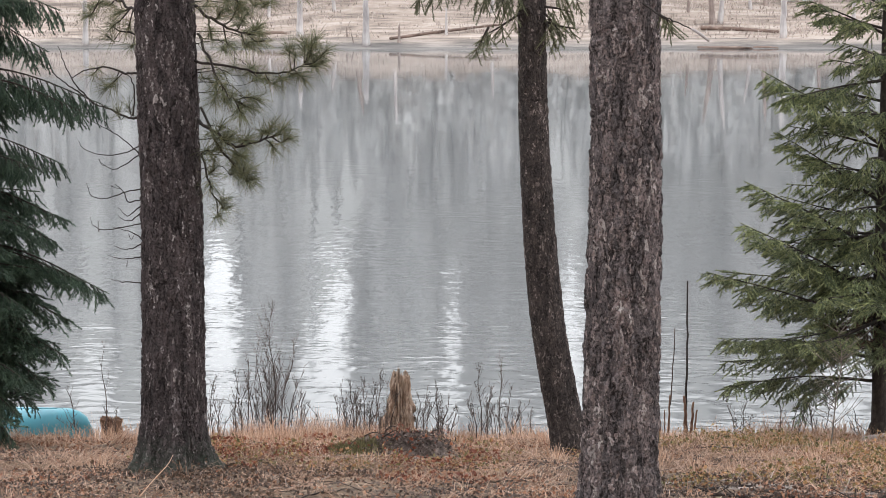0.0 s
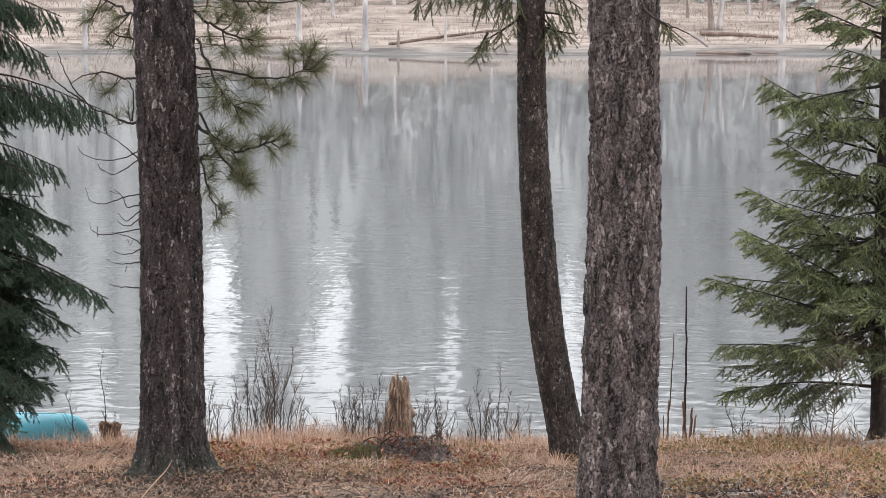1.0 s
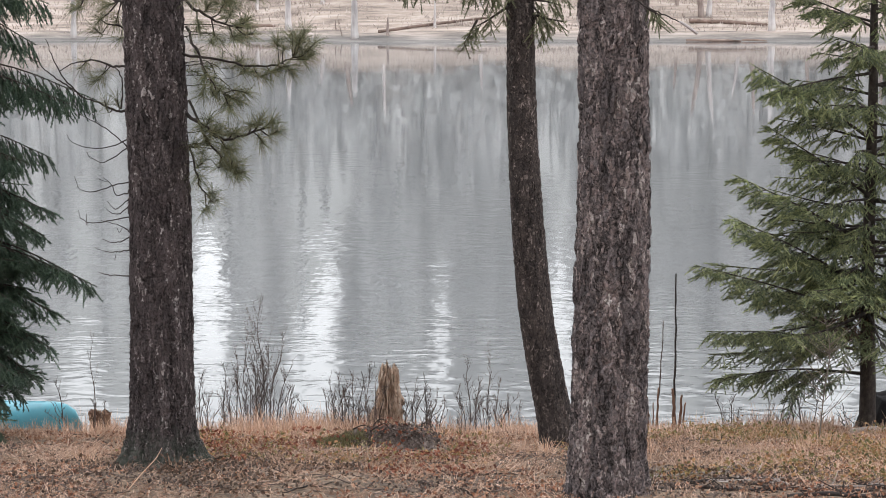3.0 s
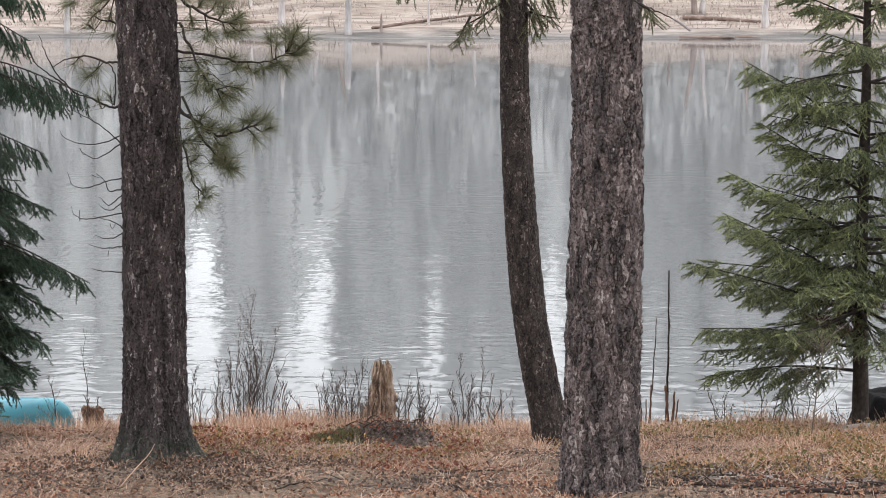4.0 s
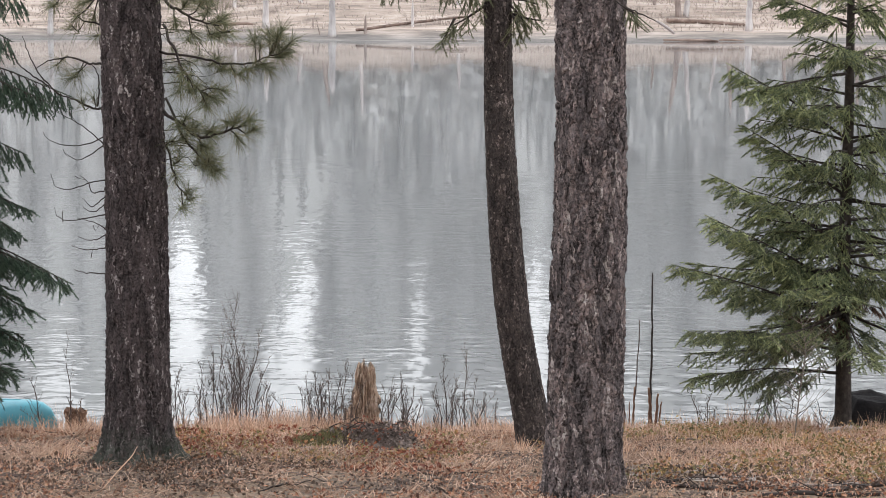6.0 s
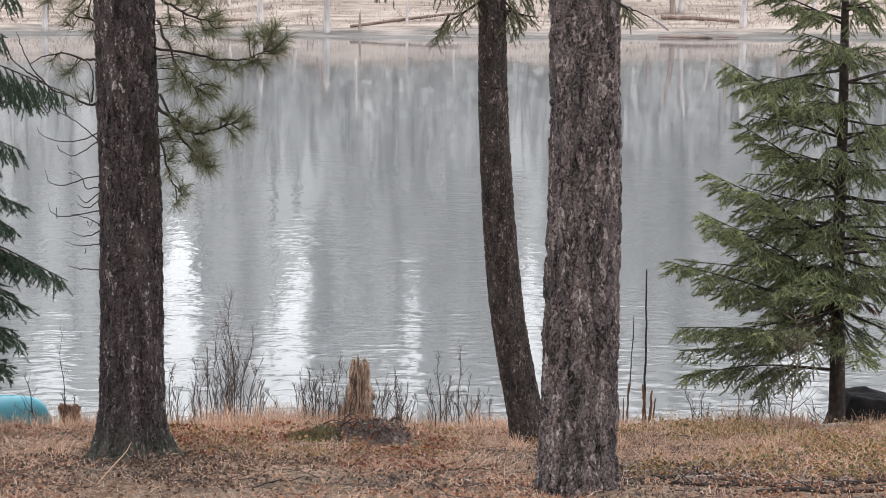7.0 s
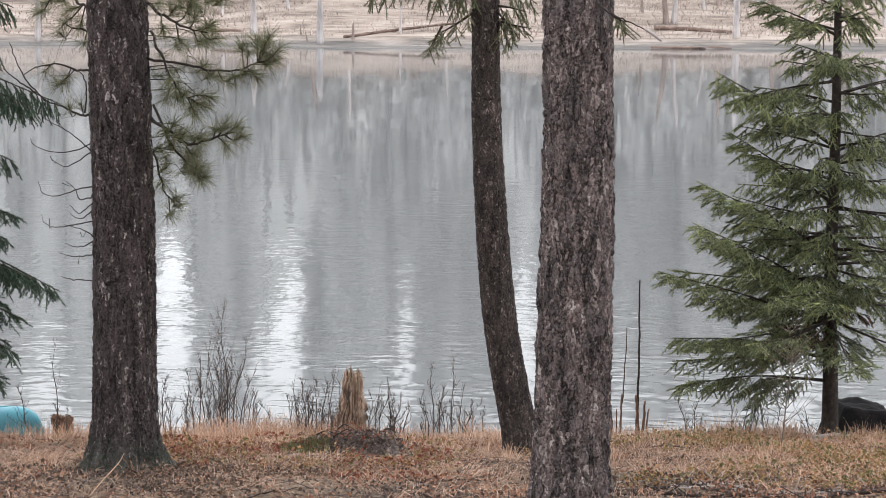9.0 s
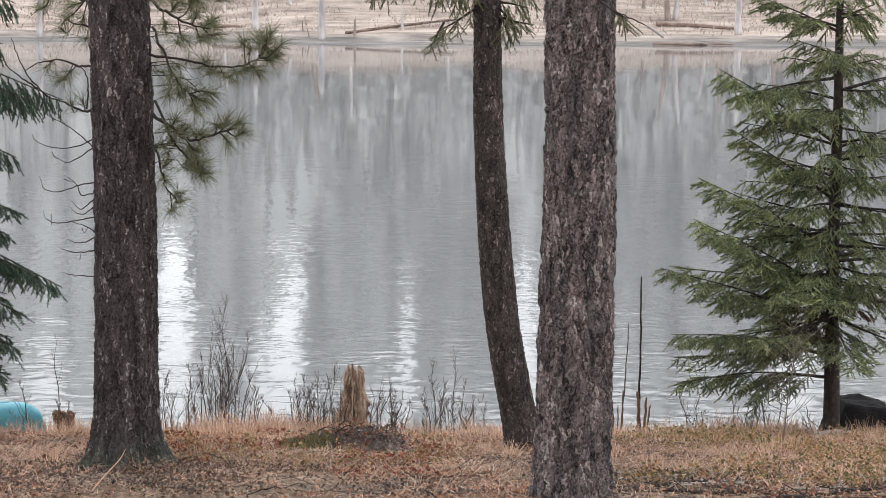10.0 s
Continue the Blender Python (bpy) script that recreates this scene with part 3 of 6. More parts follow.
# ---- trees ----
def bark_trunk(centre, radius, z0, z1, seed, plate, depth, seg, rows, flare=0.0, lobes=5, flare_h=0.14):
    """A trunk whose bark stands out in long, uneven plates between cracks. centre: curve through points; radius: radii from foot to top."""
    c = np.asarray(centre, float)
    z = np.linspace(z0, z1, rows)
    cx, cy = np.interp(z, c[:, 2], c[:, 0]), np.interp(z, c[:, 2], c[:, 1])
    if len(c) > 2:
        n = max(3, rows // 12)
        k = np.ones(2 * n + 1) / (2 * n + 1)
        cx = np.convolve(np.pad(cx, n, mode="reflect", reflect_type="odd"), k, "valid")
    r = np.interp(z, np.linspace(z0, z1, len(radius)), radius)
    a = np.arange(seg) * 2 * np.pi / seg
    A, Z = np.meshgrid(a, z)
    R = r[:, None] + 0 * A
    foot = np.exp(-np.clip(Z - z0 - 0.1, 0, None) / flare_h) * flare
    R = R + foot * (0.75 + 0.45 * np.cos(A * lobes + seed) + 0.2 * np.cos(A * (lobes + 4) + 2.1 * seed))
    p = np.stack([np.cos(A) * R, np.sin(A) * R, Z], -1).reshape(-1, 3)
    warp = np.stack([value_noise(p * 9, seed), value_noise(p * 9, seed + 1), value_noise(p * 6, seed + 2)], 1)
    sway = np.stack([value_noise(p * (3.5, 3.5, 2.2), seed + 3), value_noise(p * (3.5, 3.5, 2.2), seed + 4), value_noise(p * 4, seed + 5)], 1)
    q = p * np.array((1 / plate, 1 / plate, 1 / (plate * 3.6))) + warp * 0.45 + sway * 0.55
    f1, f2, rid = cells(q, seed)
    edge = np.clip((f2 - f1) / 0.3, 0, 1)
    q2 = p * np.array((2.6 / plate, 2.6 / plate, 1.25 / plate)) + warp * 0.8
    g1, g2, gid = cells(q2, seed + 40)
    flake = np.clip((g2 - g1) / 0.16, 0, 1)
    h = depth * (edge ** 0.7 * (0.45 + 0.9 * rid) - 0.8) + depth * 0.75 * (gid - 0.5) * flake ** 0.4 + depth * 0.7 * fbm(p * (42, 42, 26), 3, seed + 60)
    h = h + depth * 0.4 * fbm(p * (16, 16, 9), 2, seed + 70)
    h = h.reshape(R.shape)
    R = R + h
    v = np.stack([cx[:, None] + np.cos(A) * R, cy[:, None] + np.sin(A) * R, Z], -1).reshape(-1, 3)
    i, j = np.meshgrid(np.arange(rows - 1), np.arange(seg), indexing="ij")
    k = (j + 1) % seg
    return Soup().add(v, np.stack([i * seg + j, i * seg + k, (i + 1) * seg + k, (i + 1) * seg + j], -1).reshape(-1, 4))


def tuft(soup, at, way, n=75, length=0.16, spread=1.0):
    """A brush of long pine needles round the end of a shoot."""
    n = int(n * 1.6)
    way = unit(way)
    back = rng.uniform(0, 0.10, n)[:, None]
    d = unit(rng.normal(size=(n, 3)))
    d = unit(d * spread + way * rng.uniform(0.25, 1.25, (n, 1)))
    blades(soup, np.asarray(at) - way * back, d, length * rng.uniform(0.7, 1.2, n), 0.0032, bend=rng.uniform(0.0, 0.22, n))


def pine_limb(tree, path, r0, ends, needles=75, dead=False, length=0.16):
    """A limb with side shoots that run out to the given ends, each with its brush of needles."""
    wood, green = Soup(), Soup()
    p = smooth_path(path, 4 * len(path))
    p[1:-1] += rng.normal(size=(len(p) - 2, 3)) * r0 * 0.5
    tube(wood, p, (r0, r0 * 0.75, r0 * 0.35), 7)
    for e in ends:
        e = np.asarray(e, float)
        d = np.linalg.norm(p - e, axis=1)
        near = int(np.argmin(d))
        i = max(1, near - 2)
        span = np.linalg.norm(e - p[i])
        m = (p[i] + e) / 2 + np.array((0, rng.normal() * 0.03, -0.12 * span + rng.normal() * 0.02))
        s = smooth_path([p[i], m, e], 7)
        tube(wood, s, (r0 * 0.5, r0 * 0.35, 0.004), 5)
        if not dead:
            tuft(green, e, s[-1] - s[-3], needles, length)
    if not dead and not len(ends):
        tuft(green, p[-1], p[-1] - p[-3], needles, length)
    limb = part("branch", wood, M_TWIG_DARK, tree, "dark knotty pine branch" if not dead else "bare dead twig curling upwards")
    if green.n:
        part("needles", green, M_NEEDLE_PINE, limb, "tufts of long olive-green needles", smooth=False)
    return limb


def high_crown(tree, foot, z0, z1, reach, n, material, bark, seed):
    """The upper limbs of a tall tree, above the view."""
    r = np.random.default_rng(seed)
    for i in range(n):
        f = i / (n - 1)
        z = z0 + (z1 - z0) * f
        a = i * 2.4 + r.uniform(-0.3, 0.3)
        ln = reach * (1 - 0.75 * f) * r.uniform(0.75, 1.1)
        s = np.array((foot[0], foot[1], z))
        e = s + np.array((np.cos(a) * ln, np.sin(a) * ln, ln * r.uniform(-0.1, 0.3)))
        p = smooth_path([s, (s + e) / 2 + np.array((0, 0, 0.12 * ln)), e], 9)
        wood, green = Soup(), Soup()
        tube(wood, p, (0.045 * (1 - 0.6 * f), 0.012), 6)
        for t in np.linspace(0.35, 1, 8):
            q = p[0] * 0 + np.array([np.interp(t, np.linspace(0, 1, 9), p[:, k]) for k in range(3)])
            for _ in range(2):
                b = q + r.normal(size=3) * np.array((0.3, 0.3, 0.16))
                tube(wood, [q, (q + b) / 2 + (0, 0, 0.03), b], (0.01, 0.005), 4)
                d = unit(r.normal(size=(28, 3)) + unit(b - q) * 0.6)
                blades(green, b - d * 0.01, d, 0.19, 0.009, bend=0.1)
        limb = part("branch", wood, bark, tree)
        part("needles", green, material, limb, smooth=False)


def shoots_on(green, a, b, dense, needle, wide):
    """Needled shoots from a to b: a slim green core and short needles that lean forwards all round it."""
    a, b = np.asarray(a, float), np.asarray(b, float)
    n = len(a)
    axis = b - a
    ln = np.linalg.norm(axis, axis=1)
    t = axis / np.maximum(ln, 1e-6)[:, None]
    u = unit(np.cross(t, np.where(np.abs(t[:, 2:]) < 0.9, (0.0, 0.0, 1.0), (1.0, 0.0, 0.0))))
    w = np.cross(t, u)
    ring = []
    for end, r in ((a, 0.0055), (b, 0.0035)):
        for k in range(3):
            ang = 2 * np.pi * k / 3
            ring.append(end + r * (np.cos(ang) * u + np.sin(ang) * w))
    o = np.arange(n)[:, None] * 6
    green.add(np.stack(ring, 1), *(o + np.array((k, (k + 1) % 3, 3 + (k + 1) % 3, 3 + k)) for k in range(3)))
    count = (ln * dense).astype(int) + 5
    i = np.repeat(np.arange(n), count)
    m = len(i)
    s = rng.uniform(0, 1.0, m)
    ang = rng.uniform(0, 2 * np.pi, m)
    out = np.cos(ang)[:, None] * u[i] + np.sin(ang)[:, None] * w[i]
    lean = rng.uniform(0.55, 1.1, m) + 1.1 * s ** 6
    spikes(green, a[i] + axis[i] * s[:, None], out + t[i] * lean[:, None] + np.array((0, 0, 0.15)), needle * rng.uniform(0.8, 1.2, m), wide)


def spray(wood, green, p0, p1, r, droop, reach, dense, hang=0.0, step=0.05, needle=0.019, wide=0.0075):
    """A spruce limb from p0 to p1 with two rows of twigs, herringbone side shoots on these, and needles on every shoot."""
    p0, p1 = np.asarray(p0, float), np.asarray(p1, float)
    ln = np.linalg.norm(p1 - p0)
    mid = (p0 + p1) / 2 + np.array((0, 0, -droop * ln))
    path = smooth_path([p0, mid, p1], 12)
    tube(wood, path, (0.011 + 0.006 * ln, 0.008, 0.003), 6)
    a, b = list(path[7:-1]), list(path[8:])
    n = max(4, int(ln / step))
    u = np.linspace(0, 1, 12)
    for i in range(n):
        t = 0.14 + 0.84 * (i + rng.uniform(-0.3, 0.3)) / n
        q = np.array([np.interp(t, u, path[:, k]) for k in range(3)])
        way = unit(np.array([np.interp(min(t + 0.08, 1), u, path[:, k]) for k in range(3)]) - np.array([np.interp(t - 0.08, u, path[:, k]) for k in range(3)]))
        side = unit(np.cross(way, (0, 0, 1.0))) * (1 if i % 2 else -1)
        size = reach * (1.02 - t) ** 0.75 * rng.uniform(0.65, 1.15) * min(1, 0.35 + t * 2.2) + 0.06
        d = unit(way * rng.uniform(0.45, 0.9) + side * rng.uniform(0.3, 0.95) + np.array((0, 0, rng.uniform(-0.55, 0.25) - hang)))
        e = q + d * size + np.array((0, 0, -0.15 * size - hang * size * 0.5))
        tw = smooth_path([q, (q + e) / 2 + np.array((0, 0, 0.05 * size)), e], 5)
        tube(wood, tw, (0.004, 0.002), 4)
        a += list(tw[1:-1])
        b += list(tw[2:])
        d = unit(e - q)
        flat = unit(np.cross(d, (0.15, 0, 1.0)))
        m = max(3, int(size / 0.036))
        for k in range(m):
            s = 0.12 + 0.8 * (k + rng.uniform(-0.3, 0.3)) / m
            c = q + (e - q) * s
            dd = unit(d * rng.uniform(0.7, 1.0) + flat * (0.75 if k % 2 else -0.75) + rng.normal(size=3) * 0.22 + np.array((0, 0, -0.1 - hang * 1.3)))
            a.append(c)
            b.append(c + dd * rng.uniform(0.06, 0.15) * (1 + 0.9 * hang) * (1.1 - 0.4 * s))
    shoots_on(green, a, b, dense, needle, wide)


def spruce_limb(tree, p0, p1, material, droop=0.05, reach=0.5, dense=230, hang=0.0, label="", step=0.05, wide=0.0085):
    wood, green = Soup(), Soup()
    spray(wood, green, p0, p1, 0.01, droop, reach, dense, hang, step, 0.022, wide)
    limb = part("branch", wood, M_BARK_SPRUCE, tree)
    part("needles", green, material, limb, label, smooth=False)


# the broad pine with moss at its foot
pine = thing("pine_tree", (-2.192, 16.5, 4.028), "large pine with furrowed grey-brown bark and a mossy root flare", "tree")
px, py, pz = pine.location
PINE_AXIS = [(-2.188, 16.5, 3.994), (-2.184, 16.5, 4.677), (-2.167, 16.5, 6.063), (-2.196, 16.5, 7.86), (-2.26, 16.5, 12.0), (-2.3, 16.5, 19.0)]
part("trunk", bark_trunk(PINE_AXIS, (0.272, 0.258, 0.248, 0.245, 0.243, 0.239, 0.235), pz - 0.12, 8.2, 3, 0.046, 0.013, 240, 500, 0.17, 7, 0.17), M_BARK_PINE, pine, "thick trunk of long bark plates, mossy at the foot", smooth=False)
part("upper_trunk", bark_trunk(PINE_AXIS, (0.242, 0.2, 0.05), 8.19, 19.0, 4, 0.09, 0.02, 60, 160), M_BARK_PINE, pine)
high_crown(pine, (-2.28, 16.5), 11.5, 19.0, 3.2, 22, M_NEEDLE_PINE, M_TWIG_DARK, 31)

pine_limb(pine, [(-1.957, 16.45, 7.383), (-1.697, 16.3, 7.348), (-1.472, 16.25, 7.311), (-1.292, 16.2, 7.296), (-1.151, 16.2, 7.336), (-1.049, 16.2, 7.406)], 0.011,
          [(-1.046, 16.15, 7.47), (-0.97, 16.2, 7.432), (-1.011, 16.1, 7.525), (-1.125, 16.2, 7.31), (-1.227, 16.2, 7.257), (-1.148, 16.3, 7.445), (-1.31, 16.25, 7.218), (-0.978, 16.1, 7.359), (-1.085, 16.3, 7.541), (-0.898, 16.1, 7.49), (-0.931, 16.2, 7.389), (-1.201, 16.3, 7.506), (-0.982, 16.2, 7.581), (-1.073, 16.2, 7.248), (-1.385, 16.25, 7.254)], 62)
pine_limb(pine, [(-1.944, 16.4, 7.819), (-1.791, 16.2, 7.716), (-1.629, 16.1, 7.646), (-1.437, 16.0, 7.607)], 0.014,
          [(-1.705, 16.1, 7.785), (-1.539, 16.0, 7.745), (-1.424, 16.0, 7.65), (-1.499, 16.0, 7.538), (-1.652, 16.1, 7.516), (-1.369, 16.0, 7.564), (-1.806, 16.2, 7.598), (-1.582, 16.1, 7.819)], 65)
pine_limb(pine, [(-1.94, 16.4, 8.06), (-1.743, 16.2, 7.977), (-1.538, 16.1, 7.905), (-1.312, 16.0, 7.938)], 0.016,
          [(-1.421, 16.0, 7.839), (-1.313, 16.0, 7.865), (-1.669, 16.1, 7.862), (-1.531, 16.1, 7.802), (-1.833, 16.2, 7.816), (-1.032, 16.0, 7.925)], 65)
pine_limb(pine, [(-1.926, 16.4, 7.599), (-1.815, 16.25, 7.386), (-1.698, 16.2, 7.169), (-1.559, 16.2, 7.059)], 0.012,
          [(-1.744, 16.1, 7.22), (-1.627, 16.1, 7.141), (-1.489, 16.2, 7.028), (-1.56, 16.1, 6.966), (-1.7, 16.2, 7.072), (-1.427, 16.2, 7.09), (-1.788, 16.2, 7.072)], 60)
pine_limb(pine, [(-1.928, 16.4, 6.914), (-1.761, 16.2, 6.816), (-1.589, 16.1, 6.728), (-1.413, 16.1, 6.781), (-1.251, 16.05, 6.839)], 0.014,
          [(-1.219, 16.05, 6.891), (-1.186, 16.0, 6.821), (-1.324, 16.1, 6.904), (-1.3, 16.1, 6.702), (-1.377, 16.1, 6.86), (-1.51, 16.1, 6.79), (-1.642, 16.2, 6.816), (-1.729, 16.2, 6.896), (-1.555, 16.1, 6.658)], 75)
pine_limb(pine, [(-1.913, 16.4, 7.021), (-1.768, 16.25, 6.745), (-1.632, 16.2, 6.585), (-1.5, 16.15, 6.502)], 0.011,
          [(-1.461, 16.1, 6.49), (-1.519, 16.15, 6.44), (-1.548, 16.1, 6.578), (-1.732, 16.2, 6.719), (-1.792, 16.2, 6.807), (-1.663, 16.1, 6.781)], 60)
pine_limb(pine, [(-1.906, 16.4, 6.672), (-1.856, 16.25, 6.5), (-1.808, 16.2, 6.349), (-1.733, 16.15, 6.28)], 0.010,
          [(-1.684, 16.1, 6.259), (-1.758, 16.2, 6.202), (-1.701, 16.1, 6.33), (-1.816, 16.2, 6.407), (-1.825, 16.2, 6.692), (-1.788, 16.2, 6.55)], 60)
# fine hanging shoots close along the trunk
r = np.random.default_rng(23)
for i in range(17):
    z = 8.05 - i * 0.1 + r.uniform(-0.12, 0.12)
    s = np.array((-2.0, 16.62 + r.uniform(-0.05, 0.1), z))
    ln = r.uniform(0.2, 0.5) * (1.0 if i < 12 else 0.6)
    e = s + (ln * r.uniform(0.8, 1.1) + 0.12, r.uniform(-0.1, 0.15), -ln * r.uniform(0.3, 0.7))
    m = (s + e) / 2 + (0.06, 0, 0.07)
    pine_limb(pine, [s, m, e], 0.0042, [e + r.normal(size=3) * 0.07, (m + e) / 2 + r.normal(size=3) * 0.08], 42)
# needled limbs on the lake's other side of the trunk
pine_limb(pine, [(-2.411, 16.5, 7.763), (-2.519, 16.6, 7.813), (-2.677, 16.7, 7.891), (-2.873, 16.8, 7.942)], 0.013, [(-2.792, 16.7, 7.788), (-2.861, 16.7, 7.729), (-2.583, 16.6, 7.76), (-2.696, 16.7, 7.819), (-2.505, 16.6, 7.612), (-2.639, 16.6, 7.644)], 65)
pine_limb(pine, [(-2.417, 16.5, 7.278), (-2.549, 16.6, 7.285), (-2.673, 16.65, 7.318), (-2.835, 16.7, 7.306), (-2.973, 16.7, 7.234)], 0.010, [(-2.65, 16.6, 7.186), (-2.818, 16.7, 7.252), (-2.696, 16.6, 7.15)], 45)
pine_limb(pine, [(-2.411, 16.5, 6.924), (-2.539, 16.6, 6.933), (-2.69, 16.65, 6.993), (-2.81, 16.7, 7.025)], 0.011, [(-2.609, 16.6, 6.997), (-2.51, 16.6, 7.015)], 40)
pine_limb(pine, [(-2.419, 16.5, 7.594), (-2.555, 16.6, 7.612), (-2.674, 16.65, 7.677)], 0.008, [(-2.474, 16.55, 7.494), (-2.677, 16.6, 7.581)], 45)
DEAD = [
    [(-2.81, 16.7, 7.025), (-2.952, 16.75, 7.167), (-3.047, 16.8, 7.332), (-3.102, 16.8, 7.482)],
    [(-2.877, 16.7, 7.089), (-3.011, 16.75, 7.167), (-3.136, 16.8, 7.255), (-3.179, 16.8, 7.346)],
    [(-2.465, 16.5, 6.946), (-2.463, 16.6, 7.096), (-2.494, 16.65, 7.228), (-2.583, 16.65, 7.291)],
    [(-2.404, 16.5, 6.626), (-2.53, 16.6, 6.725), (-2.679, 16.7, 6.807), (-2.845, 16.75, 6.885)],
    [(-2.402, 16.5, 6.707), (-2.554, 16.6, 6.643), (-2.708, 16.65, 6.615), (-2.883, 16.7, 6.652), (-2.936, 16.7, 6.725)],
    [(-2.413, 16.5, 6.644), (-2.547, 16.6, 6.548), (-2.66, 16.65, 6.501), (-2.767, 16.7, 6.551)],
    [(-2.405, 16.5, 6.359), (-2.57, 16.6, 6.32), (-2.716, 16.65, 6.263), (-2.842, 16.7, 6.285), (-2.881, 16.7, 6.386)],
    [(-2.407, 16.5, 6.272), (-2.531, 16.6, 6.246), (-2.566, 16.6, 6.32), (-2.645, 16.65, 6.382)],
    [(-2.408, 16.5, 6.241), (-2.533, 16.6, 6.136), (-2.614, 16.6, 6.196)],
    [(-2.407, 16.5, 6.081), (-2.577, 16.6, 6.04), (-2.722, 16.65, 6.01), (-2.83, 16.7, 6.036), (-2.86, 16.7, 6.11)],
    [(-2.409, 16.5, 6.172), (-2.527, 16.55, 6.093), (-2.615, 16.6, 6.136)],
    [(-2.414, 16.5, 5.953), (-2.488, 16.55, 5.996), (-2.663, 16.6, 6.04)],
    [(-2.415, 16.5, 5.921), (-2.532, 16.55, 5.863), (-2.657, 16.6, 5.888)],
    [(-2.412, 16.5, 5.816), (-2.575, 16.55, 5.785), (-2.714, 16.6, 5.819)],
    [(-2.417, 16.5, 5.6), (-2.597, 16.55, 5.601), (-2.696, 16.6, 5.62)],
]
for i, path in enumerate(DEAD):
    pine_limb(pine, path, 0.0055 if i > 2 else 0.007, [np.asarray(path[-2]) + rng.normal(size=3) * 0.05 + (0, 0, 0.05)] if i % 2 else [], dead=True)

# the upright pine with pinkish plates
pine2 = thing("pine_tree", (1.214, 14.0, 4.438), "tall straight pine trunk with thick pinkish-grey plated bark", "tree")
qz = pine2.location.z
PINE2_AXIS = [(1.215, 14.0, 4.405), (1.221, 14.0, 4.827), (1.227, 14.0, 5.621), (1.239, 14.0, 6.788), (1.217, 14.0, 7.927), (1.24, 14.0, 11.0), (1.25, 14.0, 20.0)]
part("trunk", bark_trunk(PINE2_AXIS, (0.276, 0.263, 0.256, 0.246, 0.238, 0.235, 0.231), qz - 0.12, 8.1, 8, 0.052, 0.017, 240, 500, 0.045, 5, 0.2), M_BARK_RED, pine2, "rough trunk of thick pinkish-grey bark plates", smooth=False)
part("upper_trunk", bark_trunk(PINE2_AXIS, (0.24, 0.2, 0.05), 8.09, 20.0, 9, 0.09, 0.02, 60, 160), M_BARK_RED, pine2)
high_crown(pine2, (1.25, 14.0), 12.5, 20.0, 3.0, 20, M_NEEDLE_PINE, M_TWIG_DARK, 32)
pine_limb(pine2, [(1.308, 13.8, 7.914), (1.41, 13.7, 7.843), (1.516, 13.65, 7.797), (1.622, 13.6, 7.748), (1.723, 13.6, 7.682)], 0.006, [], dead=True)
snapped = Soup()
tube(snapped, smooth_path([(1.618, 13.6, 7.751), (1.678, 13.6, 7.715), (1.73, 13.6, 7.674)], 8), (0.008, 0.011, 0.009), 7)
part("broken_end", snapped, M_SNAG, pine2, "pale barkless broken twig end")
stub, stub_green = Soup(), Soup()
spray(stub, stub_green, (1.41, 13.7, 7.843), (1.499, 13.66, 7.789), 0.004, 0.02, 0.03, 300, 0.3, wide=0.004)
twig = part("branch", stub, M_TWIG_DARK, pine2)
part("needles", stub_green, M_NEEDLE_FIR, twig, "small wisp of drooping green needles", smooth=False)

# the slim fir that bends at its foot
fir = thing("fir_tree", (1.17, 18.4, 3.736), "slim dark fir whose trunk curves out at the foot", "tree")
fz = fir.location.z
FIR_AXIS = [(1.18, 18.4, 3.672), (1.14, 18.4, 3.893), (1.055, 18.4, 4.259), (0.956, 18.4, 4.779), (0.897, 18.4, 5.294), (0.836, 18.4, 6.059), (0.796, 18.4, 6.815), (0.78, 18.4, 7.81), (0.79, 18.4, 11), (0.78, 18.4, 17)]
part("trunk", bark_trunk(FIR_AXIS, (0.166, 0.162, 0.156, 0.15, 0.14, 0.133, 0.127, 0.122, 0.12), fz - 0.1, 8.4, 15, 0.042, 0.008, 150, 380, 0.03, 4, 0.12), M_BARK_FIR, fir, "dark, finely cracked trunk", smooth=False)
part("upper_trunk", bark_trunk(FIR_AXIS, (0.12, 0.1, 0.03), 8.39, 17.0, 16, 0.07, 0.01, 40, 120), M_BARK_FIR, fir)
high_crown(fir, (0.78, 18.4), 9.6, 17.0, 2.4, 22, M_NEEDLE_FIR, M_BARK_FIR, 33)
FIR_LIMBS = [
    ((0.674, 18.35, 7.693), (0.333, 18.1, 7.497), 0.02, 0.22, 0.25), ((0.398, 18.15, 7.582), (0.284, 18.1, 7.379), 0.0, 0.14, 0.3),
    ((0.697, 18.35, 8.105), (-0.301, 18.0, 7.83), -0.08, 0.34, 0.75), ((0.697, 18.35, 8.007), (0.249, 18.1, 7.827), -0.08, 0.3, 0.75), ((0.698, 18.35, 7.909), (0.469, 18.1, 7.779), -0.05, 0.28, 0.7),
    ((0.882, 18.35, 7.752), (1.121, 18.2, 7.708), -0.03, 0.2, 0.6), ((0.882, 18.35, 7.703), (1.064, 18.2, 7.482), -0.04, 0.2, 0.5), ((0.883, 18.35, 7.663), (0.986, 18.2, 7.404), -0.04, 0.16, 0.4),
    ((0.881, 18.35, 7.958), (1.219, 18.2, 7.776), -0.06, 0.25, 0.6), ((0.883, 18.35, 7.624), (1.175, 18.25, 7.559), 0.02, 0.06, 0.2),
]
